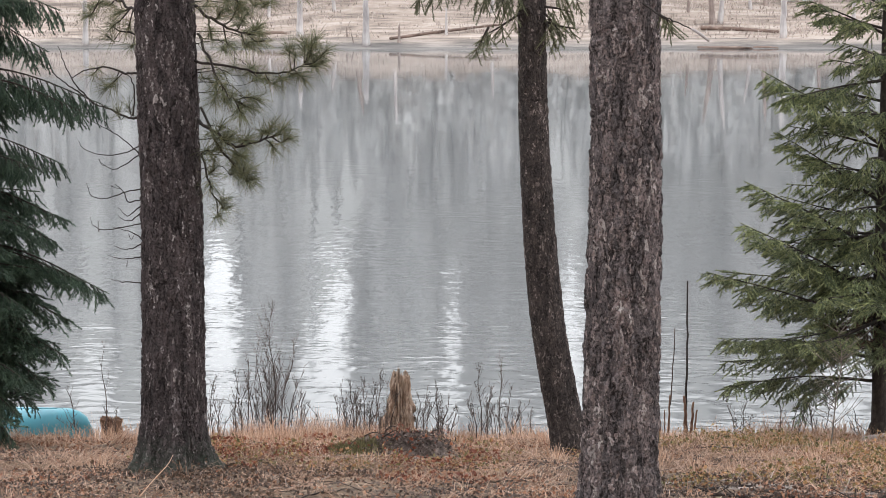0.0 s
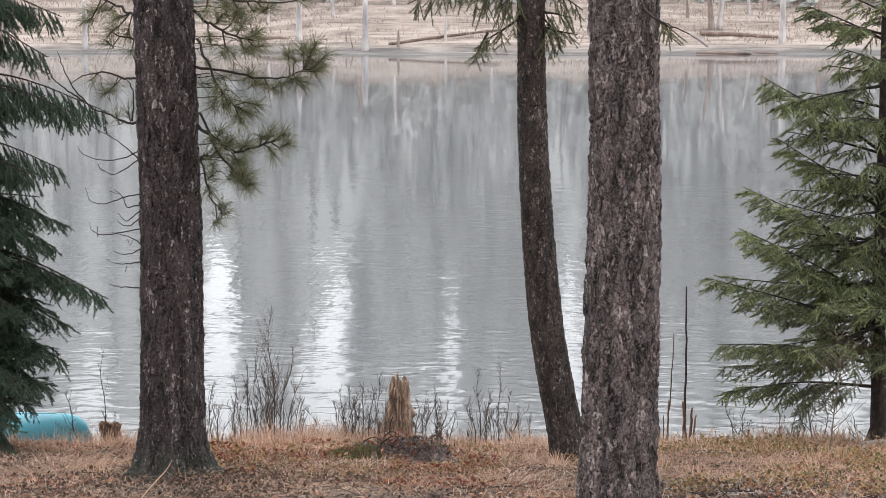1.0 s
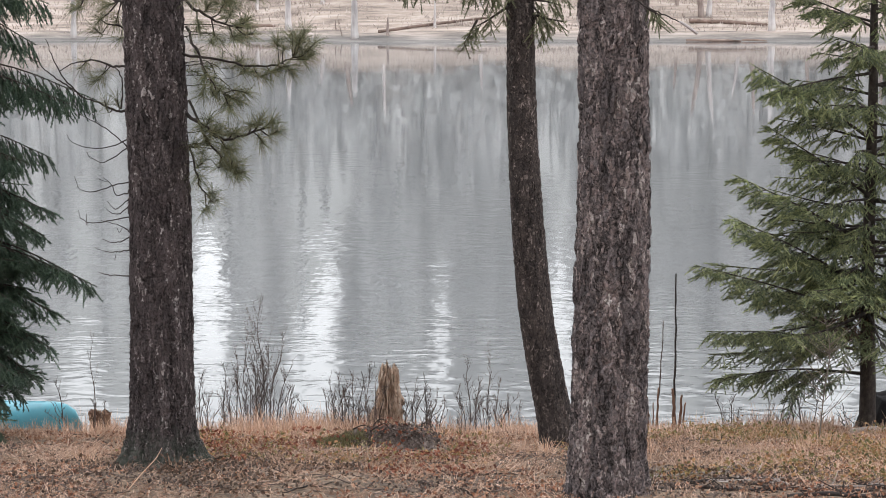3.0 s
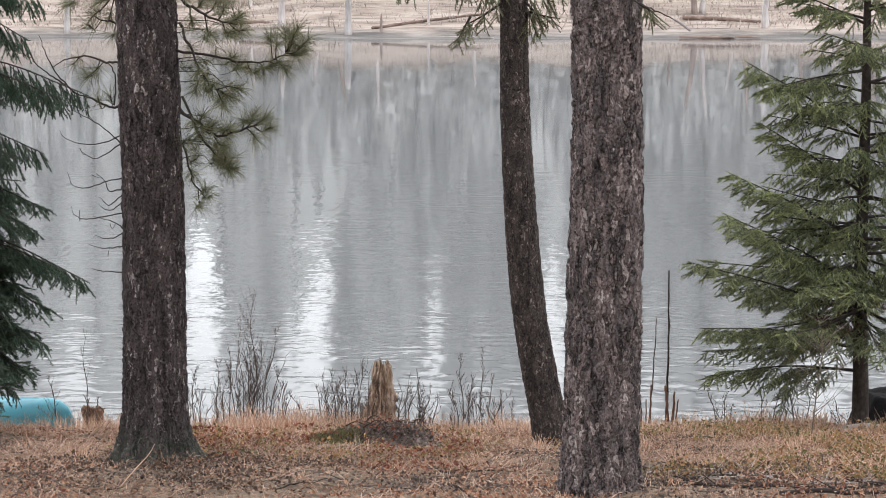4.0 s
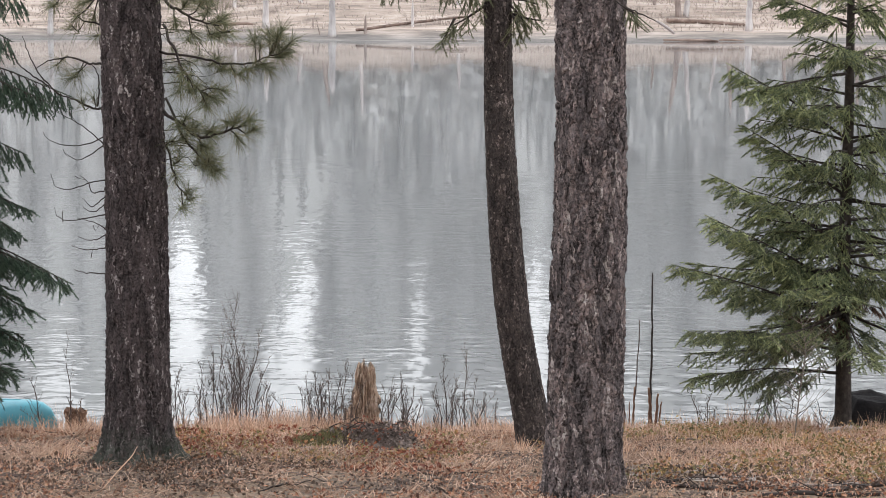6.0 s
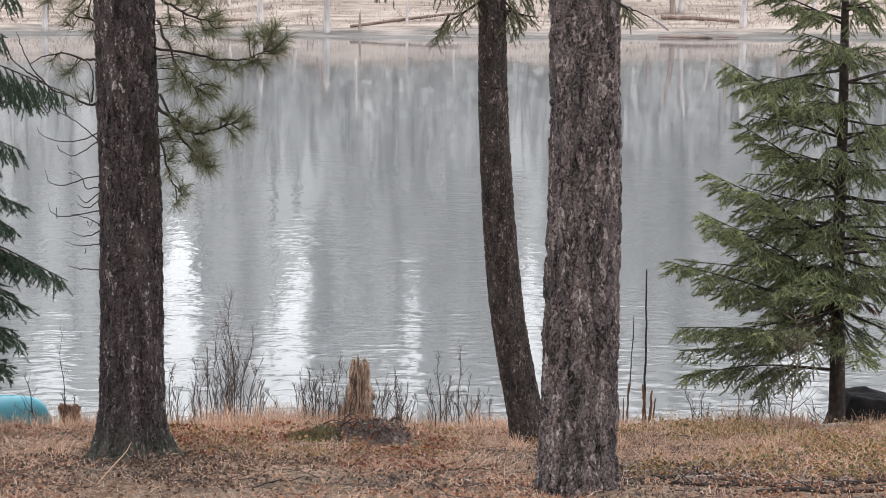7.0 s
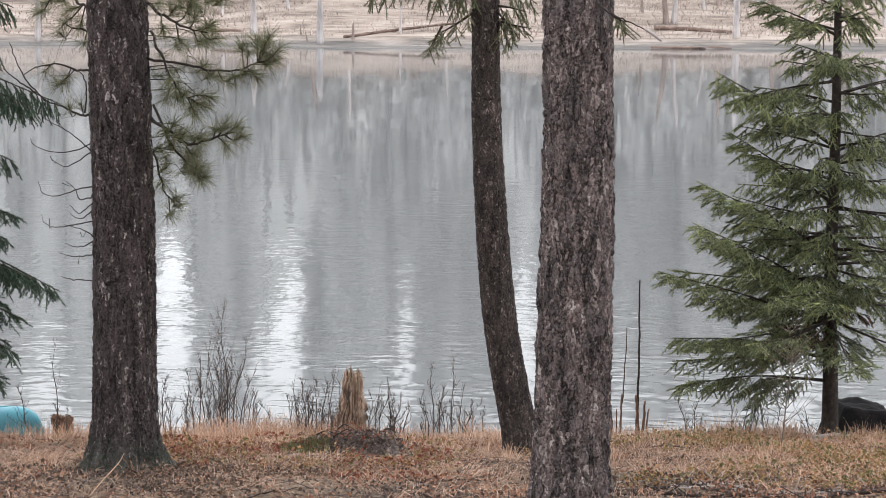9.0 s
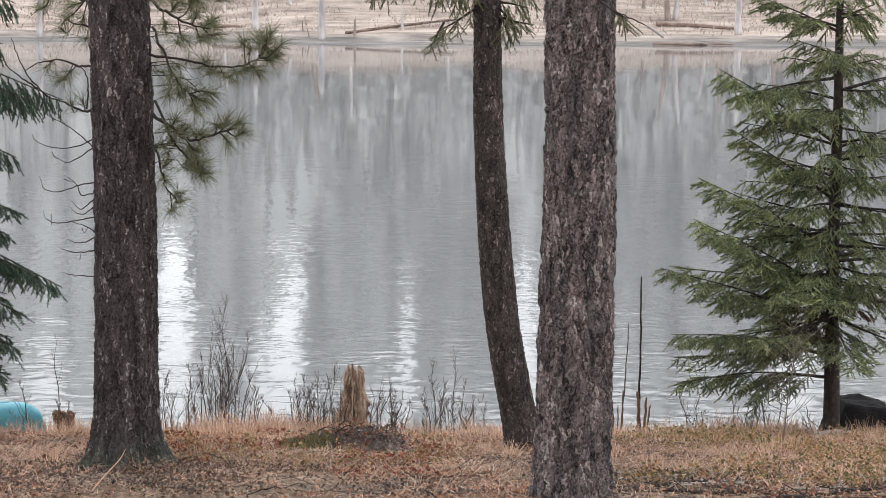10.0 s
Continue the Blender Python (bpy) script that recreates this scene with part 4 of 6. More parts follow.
for p0, p1, droop, reach, hang in FIR_LIMBS:
    wood, green = Soup(), Soup()
    spray(wood, green, p0, p1, 0.01, droop, reach * 0.72, 260, hang * 0.85, 0.08, 0.027, 0.005)
    limb = part("branch", wood, M_TWIG_DARK, fir)
    part("needles", green, M_NEEDLE_FIR, limb, "drooping sprays of short olive needles", smooth=False)

# the young spruce by the shore
spruce = thing("spruce_tree", (4.47, 20.8, 3.33), "young green spruce with layered upswept branches by the shore", "tree")
sx, sy, sz = spruce.location
TOP = np.array((sx - 0.07, sy, sz + 6.1))
wood = Soup()
tube(wood, smooth_path([(sx, sy, sz - 0.3), (4.463, 20.8, 3.732), (4.428, 20.8, 4.902), (4.425, 20.8, 6.622), (4.408, 20.8, 7.746), TOP], 40), (0.105, 0.088, 0.078, 0.068, 0.058, 0.048, 0.04, 0.028, 0.01), 14)
part("trunk", wood, M_BARK_SPRUCE, spruce, "straight dark trunk, bare near the ground")


def along(z):
    return np.array((np.interp(z, (sz, sz + 6.1), (sx - 0.02, sx - 0.07)), sy, z))


for (x0, z0), tip in zip(((0, 6.28), (0, 5.2), (0, 4.45), (0, 4.1), (0, 3.88), (0, 6.95), (0, 7.4), (0, 4.75), (0, 5.7)),
                         ((3.132, 20.4, 7.064), (2.963, 20.3, 5.984), (2.602, 20.3, 5.085), (2.765, 20.5, 4.377), (2.845, 20.6, 3.858), (3.262, 20.2, 6.78), (3.586, 20.5, 7.743), (2.884, 20.0, 5.616), (3.371, 20.9, 6.414))):
    spruce_limb(spruce, along(z0), tip, M_NEEDLE_SPRUCE, -0.02 if z0 > 4.3 else -0.05, 0.62, 330, 0.16, step=0.05, wide=0.0066)
r = np.random.default_rng(12)
z = sz + 1.02
i = 0
while z < sz + 5.9:
    f = (z - sz - 1.02) / 4.88
    for k in range(8 if f < 0.28 else 5 if f < 0.45 else 3):
        a = i * 2.399 + r.uniform(-0.25, 0.25)
        i += 1
        if f < 0.05 and math.cos(a) > 0.1:
            continue
        ln = (1.72 * (1 - f) ** 1.08 + 0.1) * r.uniform(0.68, 1.05)
        rise = -0.08 + 0.55 * f + r.uniform(-0.06, 0.08)
        s = along(z + r.uniform(-0.2, 0.2))
        e = s + np.array((math.cos(a) * ln, math.sin(a) * ln, rise * ln))
        spruce_limb(spruce, s, e, M_NEEDLE_SPRUCE, 0.02 if f < 0.3 else -0.02, 0.52 * (1 - 0.55 * f), dense=240 if z < 8.1 and e[0] < 5.1 else 50, hang=0.08 if f < 0.15 else 0.2, step=0.08 if z < 8.1 and e[0] < 5.1 else 0.17, wide=0.0072 if z < 8.1 and e[0] < 5.1 else 0.014)
    z += 0.31 - 0.1 * f

for i in range(9):
    z = sz + 1.6 + i * 0.38
    a = -1.57 + r.uniform(-0.75, 0.75)
    ln = r.uniform(0.7, 1.15) * (1 - 0.08 * i * 0.6)
    s = along(z)
    spruce_limb(spruce, s, s + np.array((math.cos(a) * ln, math.sin(a) * ln, r.uniform(-0.05, 0.12) * ln)), M_NEEDLE_SPRUCE, 0.02, 0.42, dense=270, hang=0.3, step=0.07, wide=0.0072)
# withered twigs low on the trunk
for i in range(4):
    a = (-2.0, -2.6, 2.9, -1.2)[i]
    s = along(4.5 + 0.07 * i)
    spruce_limb(spruce, s, s + np.array((math.cos(a) * 0.75, math.sin(a) * 0.6, -0.06)), M_NEEDLE_DEAD, 0.03, 0.3, dense=230, hang=0.1, label="withered red-brown needles", step=0.08, wide=0.005)

# the dark spruce with hanging twigs
spruce2 = thing("spruce_tree", (-4.75, 19.4, 3.58), "dense dark green spruce with drooping branchlets", "tree")
tx, ty, tz = spruce2.location
wood = Soup()
tube(wood, [(tx, ty, tz - 0.1), (tx, ty, tz + 3), (tx, ty, tz + 9)], (0.17, 0.13, 0.02), 14)
part("trunk", wood, M_BARK_SPRUCE, spruce2)
for z0, tip, hang, reach in ((7.75, (-3.579, 18.9, 7.329), 0.5, 0.4), (8.0, (-3.469, 19.0, 7.692), 0.6, 0.4), (7.2, (-3.026, 18.8, 6.834), 0.6, 0.34), (7.1, (-3.227, 18.7, 6.8), 0.5, 0.36), (6.6, (-3.486, 19.0, 6.289), 0.5, 0.3), (6.35, (-3.647, 18.7, 6.28), 0.6, 0.35),
                             (6.1, (-3.45, 18.9, 5.779), 0.2, 0.42), (5.9, (-3.474, 18.5, 5.638), 0.2, 0.45), (5.6, (-3.067, 18.8, 5.124), 0.3, 0.4), (5.5, (-3.247, 18.6, 5.261), 0.25, 0.42), (5.2, (-3.436, 18.8, 4.871), 0.15, 0.42),
                             (4.9, (-3.447, 18.7, 4.553), 0.2, 0.42), (4.75, (-3.609, 18.8, 4.225), 0.15, 0.36), (4.45, (-3.898, 18.6, 4.031), 0.3, 0.3), (4.25, (-3.876, 18.5, 3.737), 0.4, 0.28)):
    spruce_limb(spruce2, (tx, ty, z0), tip, M_NEEDLE_DARK, -0.06, reach * 1.1, 330, hang, step=0.05, wide=0.007)
r = np.random.default_rng(13)
z, i = tz + 0.4, 0


def reach_of(zt):
    """How far out the lesser limbs come: open gaps between the drooping tiers."""
    return float(np.interp(zt, (3.6, 4.3, 5.0, 5.3, 5.9, 6.25, 6.5, 6.75, 6.9, 7.15, 7.4), (0.7, 1.08, 1.12, 0.95, 1.1, 1.0, 0.62, 0.85, 0.75, 0.55, 1.0)))


while z < tz + 8.8:
    f = (z - tz - 0.4) / 8.4
    for k in range(5):
        a = i * 2.399 + r.uniform(-0.25, 0.25)
        i += 1
        ln = (1.45 * (1 - f) ** 0.8 + 0.12) * r.uniform(0.7, 1.0) * (0.6 if f < 0.13 else 1.0)
        s = np.array((tx, ty, z + r.uniform(-0.12, 0.12)))
        ln = min(ln, reach_of(s[2] + (-0.12 + 0.4 * f) * ln))
        e = s + np.array((math.cos(a) * ln, math.sin(a) * ln, (-0.12 + 0.4 * f) * ln))
        spruce_limb(spruce2, s, e, M_NEEDLE_DARK, -0.05, 0.42 * (1 - 0.4 * f), dense=270 if math.cos(a) > -0.1 and z < 8.3 else 45, hang=0.3, step=0.075 if math.cos(a) > -0.1 else 0.16, wide=0.0075 if math.cos(a) > -0.1 else 0.016)
    z += 0.38

for i in range(36):
    z = tz + 0.75 + i * 0.1 + (0.6 if i > 27 else 0)
    a = r.uniform(-1.3, 0.3)
    ln = r.uniform(0.85, 1.05) * reach_of(z) / max(0.6, math.cos(a))
    s = np.array((tx, ty, z))
    spruce_limb(spruce2, s, s + np.array((math.cos(a) * ln, math.sin(a) * ln, r.uniform(-0.12, 0.06) * ln)), M_NEEDLE_DARK, -0.05, 0.4, dense=270, hang=0.2, step=0.07, wide=0.0075)

for i in range(15):
    z = tz + 0.35 + i * 0.1
    a = r.uniform(-1.0, 0.3)
    ln = r.uniform(0.95, 1.15) / max(0.75, math.cos(a))
    s = np.array((tx, ty, z))
    spruce_limb(spruce2, s, s + np.array((math.cos(a) * ln, math.sin(a) * ln, r.uniform(0.0, 0.14) * ln)), M_NEEDLE_DARK, -0.02, 0.36, dense=270, hang=0.05, step=0.07, wide=0.0075)

# ---- the shore: canoe, stumps, poles, shrubs ----
def canoe():
    """An upturned open canoe: lofted hull, gunwale strips and end caps."""
    ln, beam, deep, t = 4.6, 0.8, 0.33, 0.012
    n, m = 60, 25
    s = np.linspace(-1, 1, n)
    v, inner = [], []
    for q in s:
        e = abs(q)
        half = beam / 2 * (1 - e ** 2.6) ** 0.8 + 0.012
        top = deep * (1 - 0.05 * e ** 2) if e < 0.86 else deep * 0.963 * math.sqrt(max(0.02, 1 - ((e - 0.86) / 0.142) ** 2.4))
        sheer = -0.0 - 0.05 * e ** 3
        u = np.linspace(-1, 1, m)
        ang = u * math.pi / 2
        y = half * np.sign(np.sin(ang)) * np.abs(np.sin(ang)) ** 0.75
        z = sheer + (top - sheer) * np.abs(np.cos(ang)) ** 0.62
        v.append(np.stack([np.full(m, q * ln / 2), y, z], 1))
        inner.append(np.stack([np.full(m, q * (ln / 2 - t)), y * (1 - t / max(half, 0.03)), z - t], 1))
    i, j = np.meshgrid(np.arange(n - 1), np.arange(m - 1), indexing="ij")
    k = i * m + j
    quads = np.stack([k, k + 1, k + m + 1, k + m], -1).reshape(-1, 4)
    hull = Soup().add(np.concatenate(v), quads).add(np.concatenate(inner), quads[:, ::-1])
    rails = []
    for edge in (0, m - 1):
        g = Soup()
        tube(g, np.array([a[edge] for a in v]), (0.014,), 6)
        rails.append(g)
    keel = Soup()
    tube(keel, np.array([a[m // 2] + (0, 0, -0.004) for a in v[5:-5]]), (0.012,), 6)
    return hull, rails, keel


at = Vector((-3.613, 21.0, 3.241))
boat = thing("canoe", (0, 0, 0), "upturned turquoise canoe resting in dry grass by the shore", "canoe")
hull, rails, keel = canoe()
part("hull", hull, M_CANOE, boat, "turquoise moulded hull, keel up")
for g in rails:
    part("gunwale", g, M_CANOE_TRIM, boat, "darker teal gunwale strip")
part("keel", keel, M_CANOE, boat)
boat.matrix_basis = pose(at.x - 2.36, 21.25, float(ground_z(at.x - 1, 21.2)) + 0.0, 0, 0.6, 5)


def ragged_stump(name, at, r0, r1, height, seed, material, label, group=""):
    """A rotten stump: fluted, splintered sides and a jagged, hollow top."""
    seg, rows = 96, 70
    rr = np.random.default_rng(seed)
    a = np.arange(seg) * 2 * np.pi / seg
    spl = np.interp(a, np.linspace(0, 2 * np.pi, 15), np.append(q := rr.uniform(0.8, 1.0, 14), q[0]))
    spl += rr.uniform(-0.06, 0.06, seg)
    t = np.linspace(0, 1, rows)
    T, A = np.meshgrid(t, a, indexing="ij")
    H = T * height * spl[None, :]
    p = np.stack([np.cos(A) * 6, np.sin(A) * 6, H * 2.2], -1).reshape(-1, 3)
    R = r1 + (r0 - r1) * np.clip(1 - H / height, 0, 1) ** 1.6
    R = R * (1 + 0.55 * fbm(p * (0.35, 0.35, 2.2), 3, seed).reshape(R.shape) + 0.08 * np.cos(A * 9 + seed) * (0.4 + T * 0.6) + 0.85 * fbm(p * (1.1, 1.1, 0.8), 4, seed + 3).reshape(R.shape) + 0.5 * fbm(p * (1.6, 1.6, 3.4), 3, seed + 5).reshape(R.shape))
    c1, c2, cid = cells(p * (0.55, 0.55, 0.75) + 0.6 * fbm(p * 0.8, 2, seed + 8)[:, None], seed + 7)
    R = R * (0.72 + (0.62 * cid * np.clip((c2 - c1) / 0.15, 0, 1)).reshape(R.shape))
    out = np.stack([np.cos(A) * R, np.sin(A) * R, H], -1)
    Ti = t[::-1][: rows // 2]
    Hin = Ti[:, None] * height * spl[None, :] * 0.985
    Rin = R[::-1][: rows // 2] * 0.55 * (0.3 + 0.7 * Ti[:, None] ** 2)
    inn = np.stack([np.cos(a)[None] * Rin, np.sin(a)[None] * Rin, Hin - 0.02], -1)
    ring = np.concatenate([out, inn], 0)
    nr = len(ring)
    i, j = np.meshgrid(np.arange(nr - 1), np.arange(seg), indexing="ij")
    k = (j + 1) % seg
    s = Soup().add(ring.reshape(-1, 3) + np.asarray(at) - (0, 0, 0.05), np.stack([i * seg + j, i * seg + k, (i + 1) * seg + k, (i + 1) * seg + j], -1).reshape(-1, 4))
    return single(name, s, material, label, "stump", group, at=at)


def on_ground(x, y, dz=0.0):
    return (x, y, float(ground_z(x, y)) + dz)


stump_at = (-0.449, 21.2, 3.192)
ragged_stump("tree_stump", on_ground(stump_at[0], 21.2), 0.185, 0.075, 0.83, 6, M_STUMP, "tall splintered pale rotten stump among shrubs on the shore")
stump2_at = (-3.486, 21.3, 3.199)
ragged_stump("tree_stump", on_ground(stump2_at[0], 21.3), 0.12, 0.1, 0.32, 9, M_STUMP_RED, "low reddish rotten stump in dry grass")


def pole(x, y, top, r, lean, material, label, rough=0.01):
    s = Soup()
    b = np.array(on_ground(x, y, -0.05))
    p = smooth_path([b, b + (lean * 0.4 + 0.01, 0, top * 0.5), b + (lean, 0, top)], 14)
    p[1:] += rng.normal(size=(13, 3)) * (rough, rough, 0)
    tube(s, p, (r, r * 0.8, r * 0.55), 7)
    ob = single("dead_sapling", s, material, label, "sapling", "dead saplings on the shore", at=tuple(b))
    return ob


xp = (2.56, 21.5, 3.212)[0]
pole(xp, 21.5, 1.87, 0.014, 0.0, M_TWIG_DARK, "tall straight dark dead sapling", 0.003)
pole(4.6, 21.35, 1.0, 0.02, -0.02, M_TWIG_DARK, "dark dead sapling beside a covered heap", 0.004)
pole(xp - 0.17, 21.6, 1.4, 0.009, 0.06, M_TWIG_GREY, "thin leaning grey dead sapling", 0.006)
for dx, h, ln, rad in ((-0.27, 0.42, -0.02, 0.012), (-0.2, 0.5, 0.03, 0.014), (-0.24, 0.34, 0.02, 0.01)):
    pole(xp + dx, 21.45, h + 0.14, rad, ln, M_STUMP_RED, "short broken brown dead sapling", 0.003)
for dx, h, ln, rad in ((-0.02, 0.48, 0.0, 0.024), (0.03, 0.42, 0.04, 0.02), (0.01, 0.36, -0.03, 0.02), (0.06, 0.34, 0.05, 0.014)):
    pole(xp + dx, 21.4, h + 0.14, rad, ln, M_STUMP_RED, "short broken brown dead sapling", 0.003)


def bare_shrub(name, x, y, stems, seed, material, label, twigs=9, spread=0.13, group="bare shrubs along the shore"):
    """Upright bare stems, each (dx, height, lean), with fine twigs forking upwards."""
    rr = np.random.default_rng(seed)
    b = np.array(on_ground(x, y, -0.03))
    ob = thing(name, tuple(b), label, "shrub", group)
    more = [(dx + rr.normal() * 0.07, h * rr.uniform(0.4, 0.9), lean + rr.normal() * 0.1) for dx, h, lean in (*stems, *stems)] if len(stems) > 1 else []
    for nth, (dx, h, lean) in enumerate((*stems, *more)):
        h *= 1.09
        s = Soup()
        f = b + (dx, rr.uniform(-0.08, 0.08), float(ground_z(x + dx, y)) - b[2] - 0.03)
        p = smooth_path([f, f + (lean * 0.3 + rr.normal() * 0.015, rr.normal() * 0.03, h * 0.45), f + (lean * 0.65 + rr.normal() * 0.02, rr.normal() * 0.04, h * 0.75), f + (lean, rr.normal() * 0.05, h)], 14)
        thick = 1.5 if name == "sapling" else 1.15 if nth < len(stems) else 0.7
        tube(s, p, (0.005 * thick, 0.0036 * thick, 0.0014 * thick), 5)
        for k in range(int(1.9 * twigs * (0.4 + h * 0.7))):
            t = rr.uniform(0.15, 0.95)
            q = np.array([np.interp(t, np.linspace(0, 1, 14), p[:, c]) for c in range(3)])
            side = rr.choice((-1, 1))
            ln = h * rr.uniform(0.12, 0.34) * (1.1 - t * 0.6)
            e = q + (side * spread * ln * rr.uniform(0.6, 3.2), rr.normal() * 0.3 * ln, ln * rr.uniform(0.7, 1.0))
            m = (q + e) / 2 + (side * 0.03 * ln, 0, -0.02 * ln)
            tw = smooth_path([q, m, e], 5)
            if name == "sapling":
                part("twig", tube(Soup(), tw, (0.0036, 0.0026, 0.0014), 4), material, ob)
                continue
            tube(s, tw, (0.0021, 0.0016, 0.0009), 4)
            for _ in range(rr.integers(0, 3)):
                w = rr.uniform(0.3, 0.9)
                g = q + (e - q) * w
                tube(s, [g, g + (rr.normal() * 0.2 * ln, rr.normal() * 0.15 * ln, ln * rr.uniform(0.15, 0.4))], (0.0018, 0.001), 3)
        part("stem", s, material, ob)
    return ob


SHRUBS = [
    ((-2.362, 20.9, 3.294)[0], 20.9, ((0, 0.62, 0.01), (0.06, 0.45, 0.05), (-0.05, 0.4, -0.04))),
    ((-2.107, 20.8, 3.306)[0], 20.8, ((0, 0.72, -0.02), (0.1, 0.86, 0.03), (0.05, 0.55, -0.02))),
    ((-1.855, 20.7, 3.319)[0], 20.7, ((0, 1.05, 0.0), (0.1, 0.9, 0.1), (-0.04, 0.7, -0.1), (0.05, 0.6, 0.2))),
    ((-1.697, 20.6, 3.343)[0], 20.6, ((0, 1.38, -0.01), (0.05, 1.0, 0.14), (0.1, 0.7, 0.2), (-0.02, 0.8, -0.12))),
    ((-1.507, 20.9, 3.259)[0], 20.9, ((0, 0.5, 0.1), (0.05, 0.38, 0.1))),
    ((-0.977, 20.4, 3.368)[0], 20.4, ((0, 0.6, -0.05), (0.06, 0.66, 0.0), (-0.03, 0.48, -0.1), (0.1, 0.55, 0.1))),
    ((-0.803, 20.3, 3.392)[0], 20.3, ((0, 0.62, 0.02), (0.07, 0.58, 0.06), (0.12, 0.68, 0.06), (-0.05, 0.5, -0.03))),
    ((-0.636, 20.4, 3.368)[0], 20.4, ((0, 0.55, -0.04), (0.05, 0.6, 0.03), (0.09, 0.48, 0.08))),
    ((-0.252, 20.6, 3.319)[0], 20.6, ((0, 0.5, -0.03), (0.06, 0.58, 0.04), (0.1, 0.56, 0.1))),
    ((-0.068, 20.5, 3.343)[0], 20.5, ((0, 0.6, 0.0), (0.06, 0.5, 0.06), (0.12, 0.42, 0.08))),
    ((0.392, 20.7, 3.307)[0], 20.7, ((0, 0.78, 0.0), (0.07, 0.62, 0.03), (-0.05, 0.45, -0.05))),
    ((0.585, 20.8, 3.283)[0], 20.8, ((0, 0.86, 0.01), (0.06, 0.6, 0.06), (0.1, 0.44, 0.08))),
    ((0.82, 20.9, 3.259)[0], 20.9, ((0, 0.45, -0.04), (0.05, 0.4, 0.05))),
    ((3.017, 21.0, 3.235)[0], 21.0, ((0, 0.5, -0.1), (0.08, 0.42, 0.05))),
    ((3.513, 21.0, 3.235)[0], 21.0, ((0, 0.4, -0.05), (0.08, 0.48, 0.07), (0.2, 0.36, 0.04))),
    ((3.817, 20.9, 3.247)[0], 20.9, ((0, 0.55, -0.12), (0.08, 0.42, 0.08))),
    ((-3.439, 20.8, 3.289)[0], 20.8, ((0, 0.98, 0.0),)),
    ((-3.693, 20.6, 3.337)[0], 20.6, ((0, 0.6, -0.1), (0.3, 0.4, -0.05))),
]
for i, (x, y, stems) in enumerate(SHRUBS):
    bare_shrub("bare_shrub", x, y, stems, 100 + i, M_TWIG_GREY, "leafless brown shrub with thin upright twigs", 9 if len(stems) > 1 else 2)
bare_shrub("sapling", (3.557, 18.6, 3.622)[0], 18.6, ((0, 1.12, 0.03),), 140, M_TWIG_PALE, "slender pale leafless sapling with fine branches", 16, 0.46, "")
bare_shrub("bare_shrub", (4.256, 20.5, 3.402)[0], 20.5, ((0, 0.36, -0.14), (0.03, 0.25, -0.1)), 141, M_TWIG_DARK, "dark crooked leafless shrub beside a spruce", 3, 0.5)


# the tarpaulin-covered heap, the weathered log
heap_x = (4.977, 21.6, 3.158)[0]
hb = np.array(on_ground(heap_x, 21.6))
u, w = np.meshgrid(np.linspace(-1, 1, 46), np.linspace(-1, 1, 40))
prof = np.clip((1 - np.maximum(np.abs(u), np.abs(w))) / 0.45, 0, 1) ** 0.8
hp = np.stack([u * 0.42, w * 0.45, prof * (0.5 - 0.04 * u)], -1).reshape(-1, 3)
fold = fbm(hp * (7, 7, 2.5), 3, 77)
hp = hp + np.stack([fold * 0.03, fold * 0.03, fbm(hp * 5, 3, 78) * 0.05 * prof.ravel()], 1) + hb - (0, 0, 0.03)
i, j = np.meshgrid(np.arange(39), np.arange(45), indexing="ij")
k = i * 46 + j
single("tarpaulin", Soup().add(hp, np.stack([k, k + 1, k + 47, k + 46], -1).reshape(-1, 4)), M_TARP, "heap under a black crumpled tarpaulin behind a spruce", "tarpaulin", at=tuple(hb))


def log(name, a, b, r, material, label, seed, at=None, group=""):
    s = Soup()
    a, b = np.asarray(a, float), np.asarray(b, float)
    n, seg = 26, 12
    p = smooth_path([a, (a + b) / 2 + (0, 0, r * 0.3), b], n)
    tube(s, p, (r, r * 0.92, r * 0.7), seg)
    v = np.concatenate(s.v)
    v += unit(v - p[np.clip(np.arange(len(v)) // seg, 0, n - 1)]) * (fbm(v * (2.5 / max(r, 0.05) * 0.3), 3, seed) * r * 0.5)[:, None]
    s.v = [v]
    return single(name, s, material, label, "log", group, at=tuple(a))


log("log", on_ground((4.144, 20.0, 3.424)[0], 20.0, 0.05), on_ground((4.556, 20.3, 3.38)[0], 20.3, 0.06), 0.04, M_DRIFT, "short weathered grey log lying in the grass", 51)

# the mound of soil, roots and leaves
mx, my = (-0.428, 18.3, 3.76)[0], 18.3
mb = np.array(on_ground(mx, my))
u, w = np.meshgrid(np.linspace(-1, 1, 90), np.linspace(-1, 1, 60))
rad = np.sqrt(u ** 2 + w ** 2)
prof = np.clip(1 - rad ** 2.2, 0, 1)
X, Y = u * 0.76 + mx, w * 0.5 + my
P3 = np.stack([X, Y, X * 0], -1).reshape(-1, 3)
lump = (fbm(P3 * (5, 7, 1), 4, 61) * 0.2 + np.abs(fbm(P3 * 16, 3, 62)) * 0.16 - 0.05).reshape(X.shape)
tall = np.interp(u, (-1, -0.35, 0.1, 0.45, 1), (0.07, 0.12, 0.16, 0.13, 0.06))
Zm = ground_z(X, Y) - 0.04 + prof * (tall + lump) + 0.0
i, j = np.meshgrid(np.arange(59), np.arange(89), indexing="ij")
k = i * 90 + j
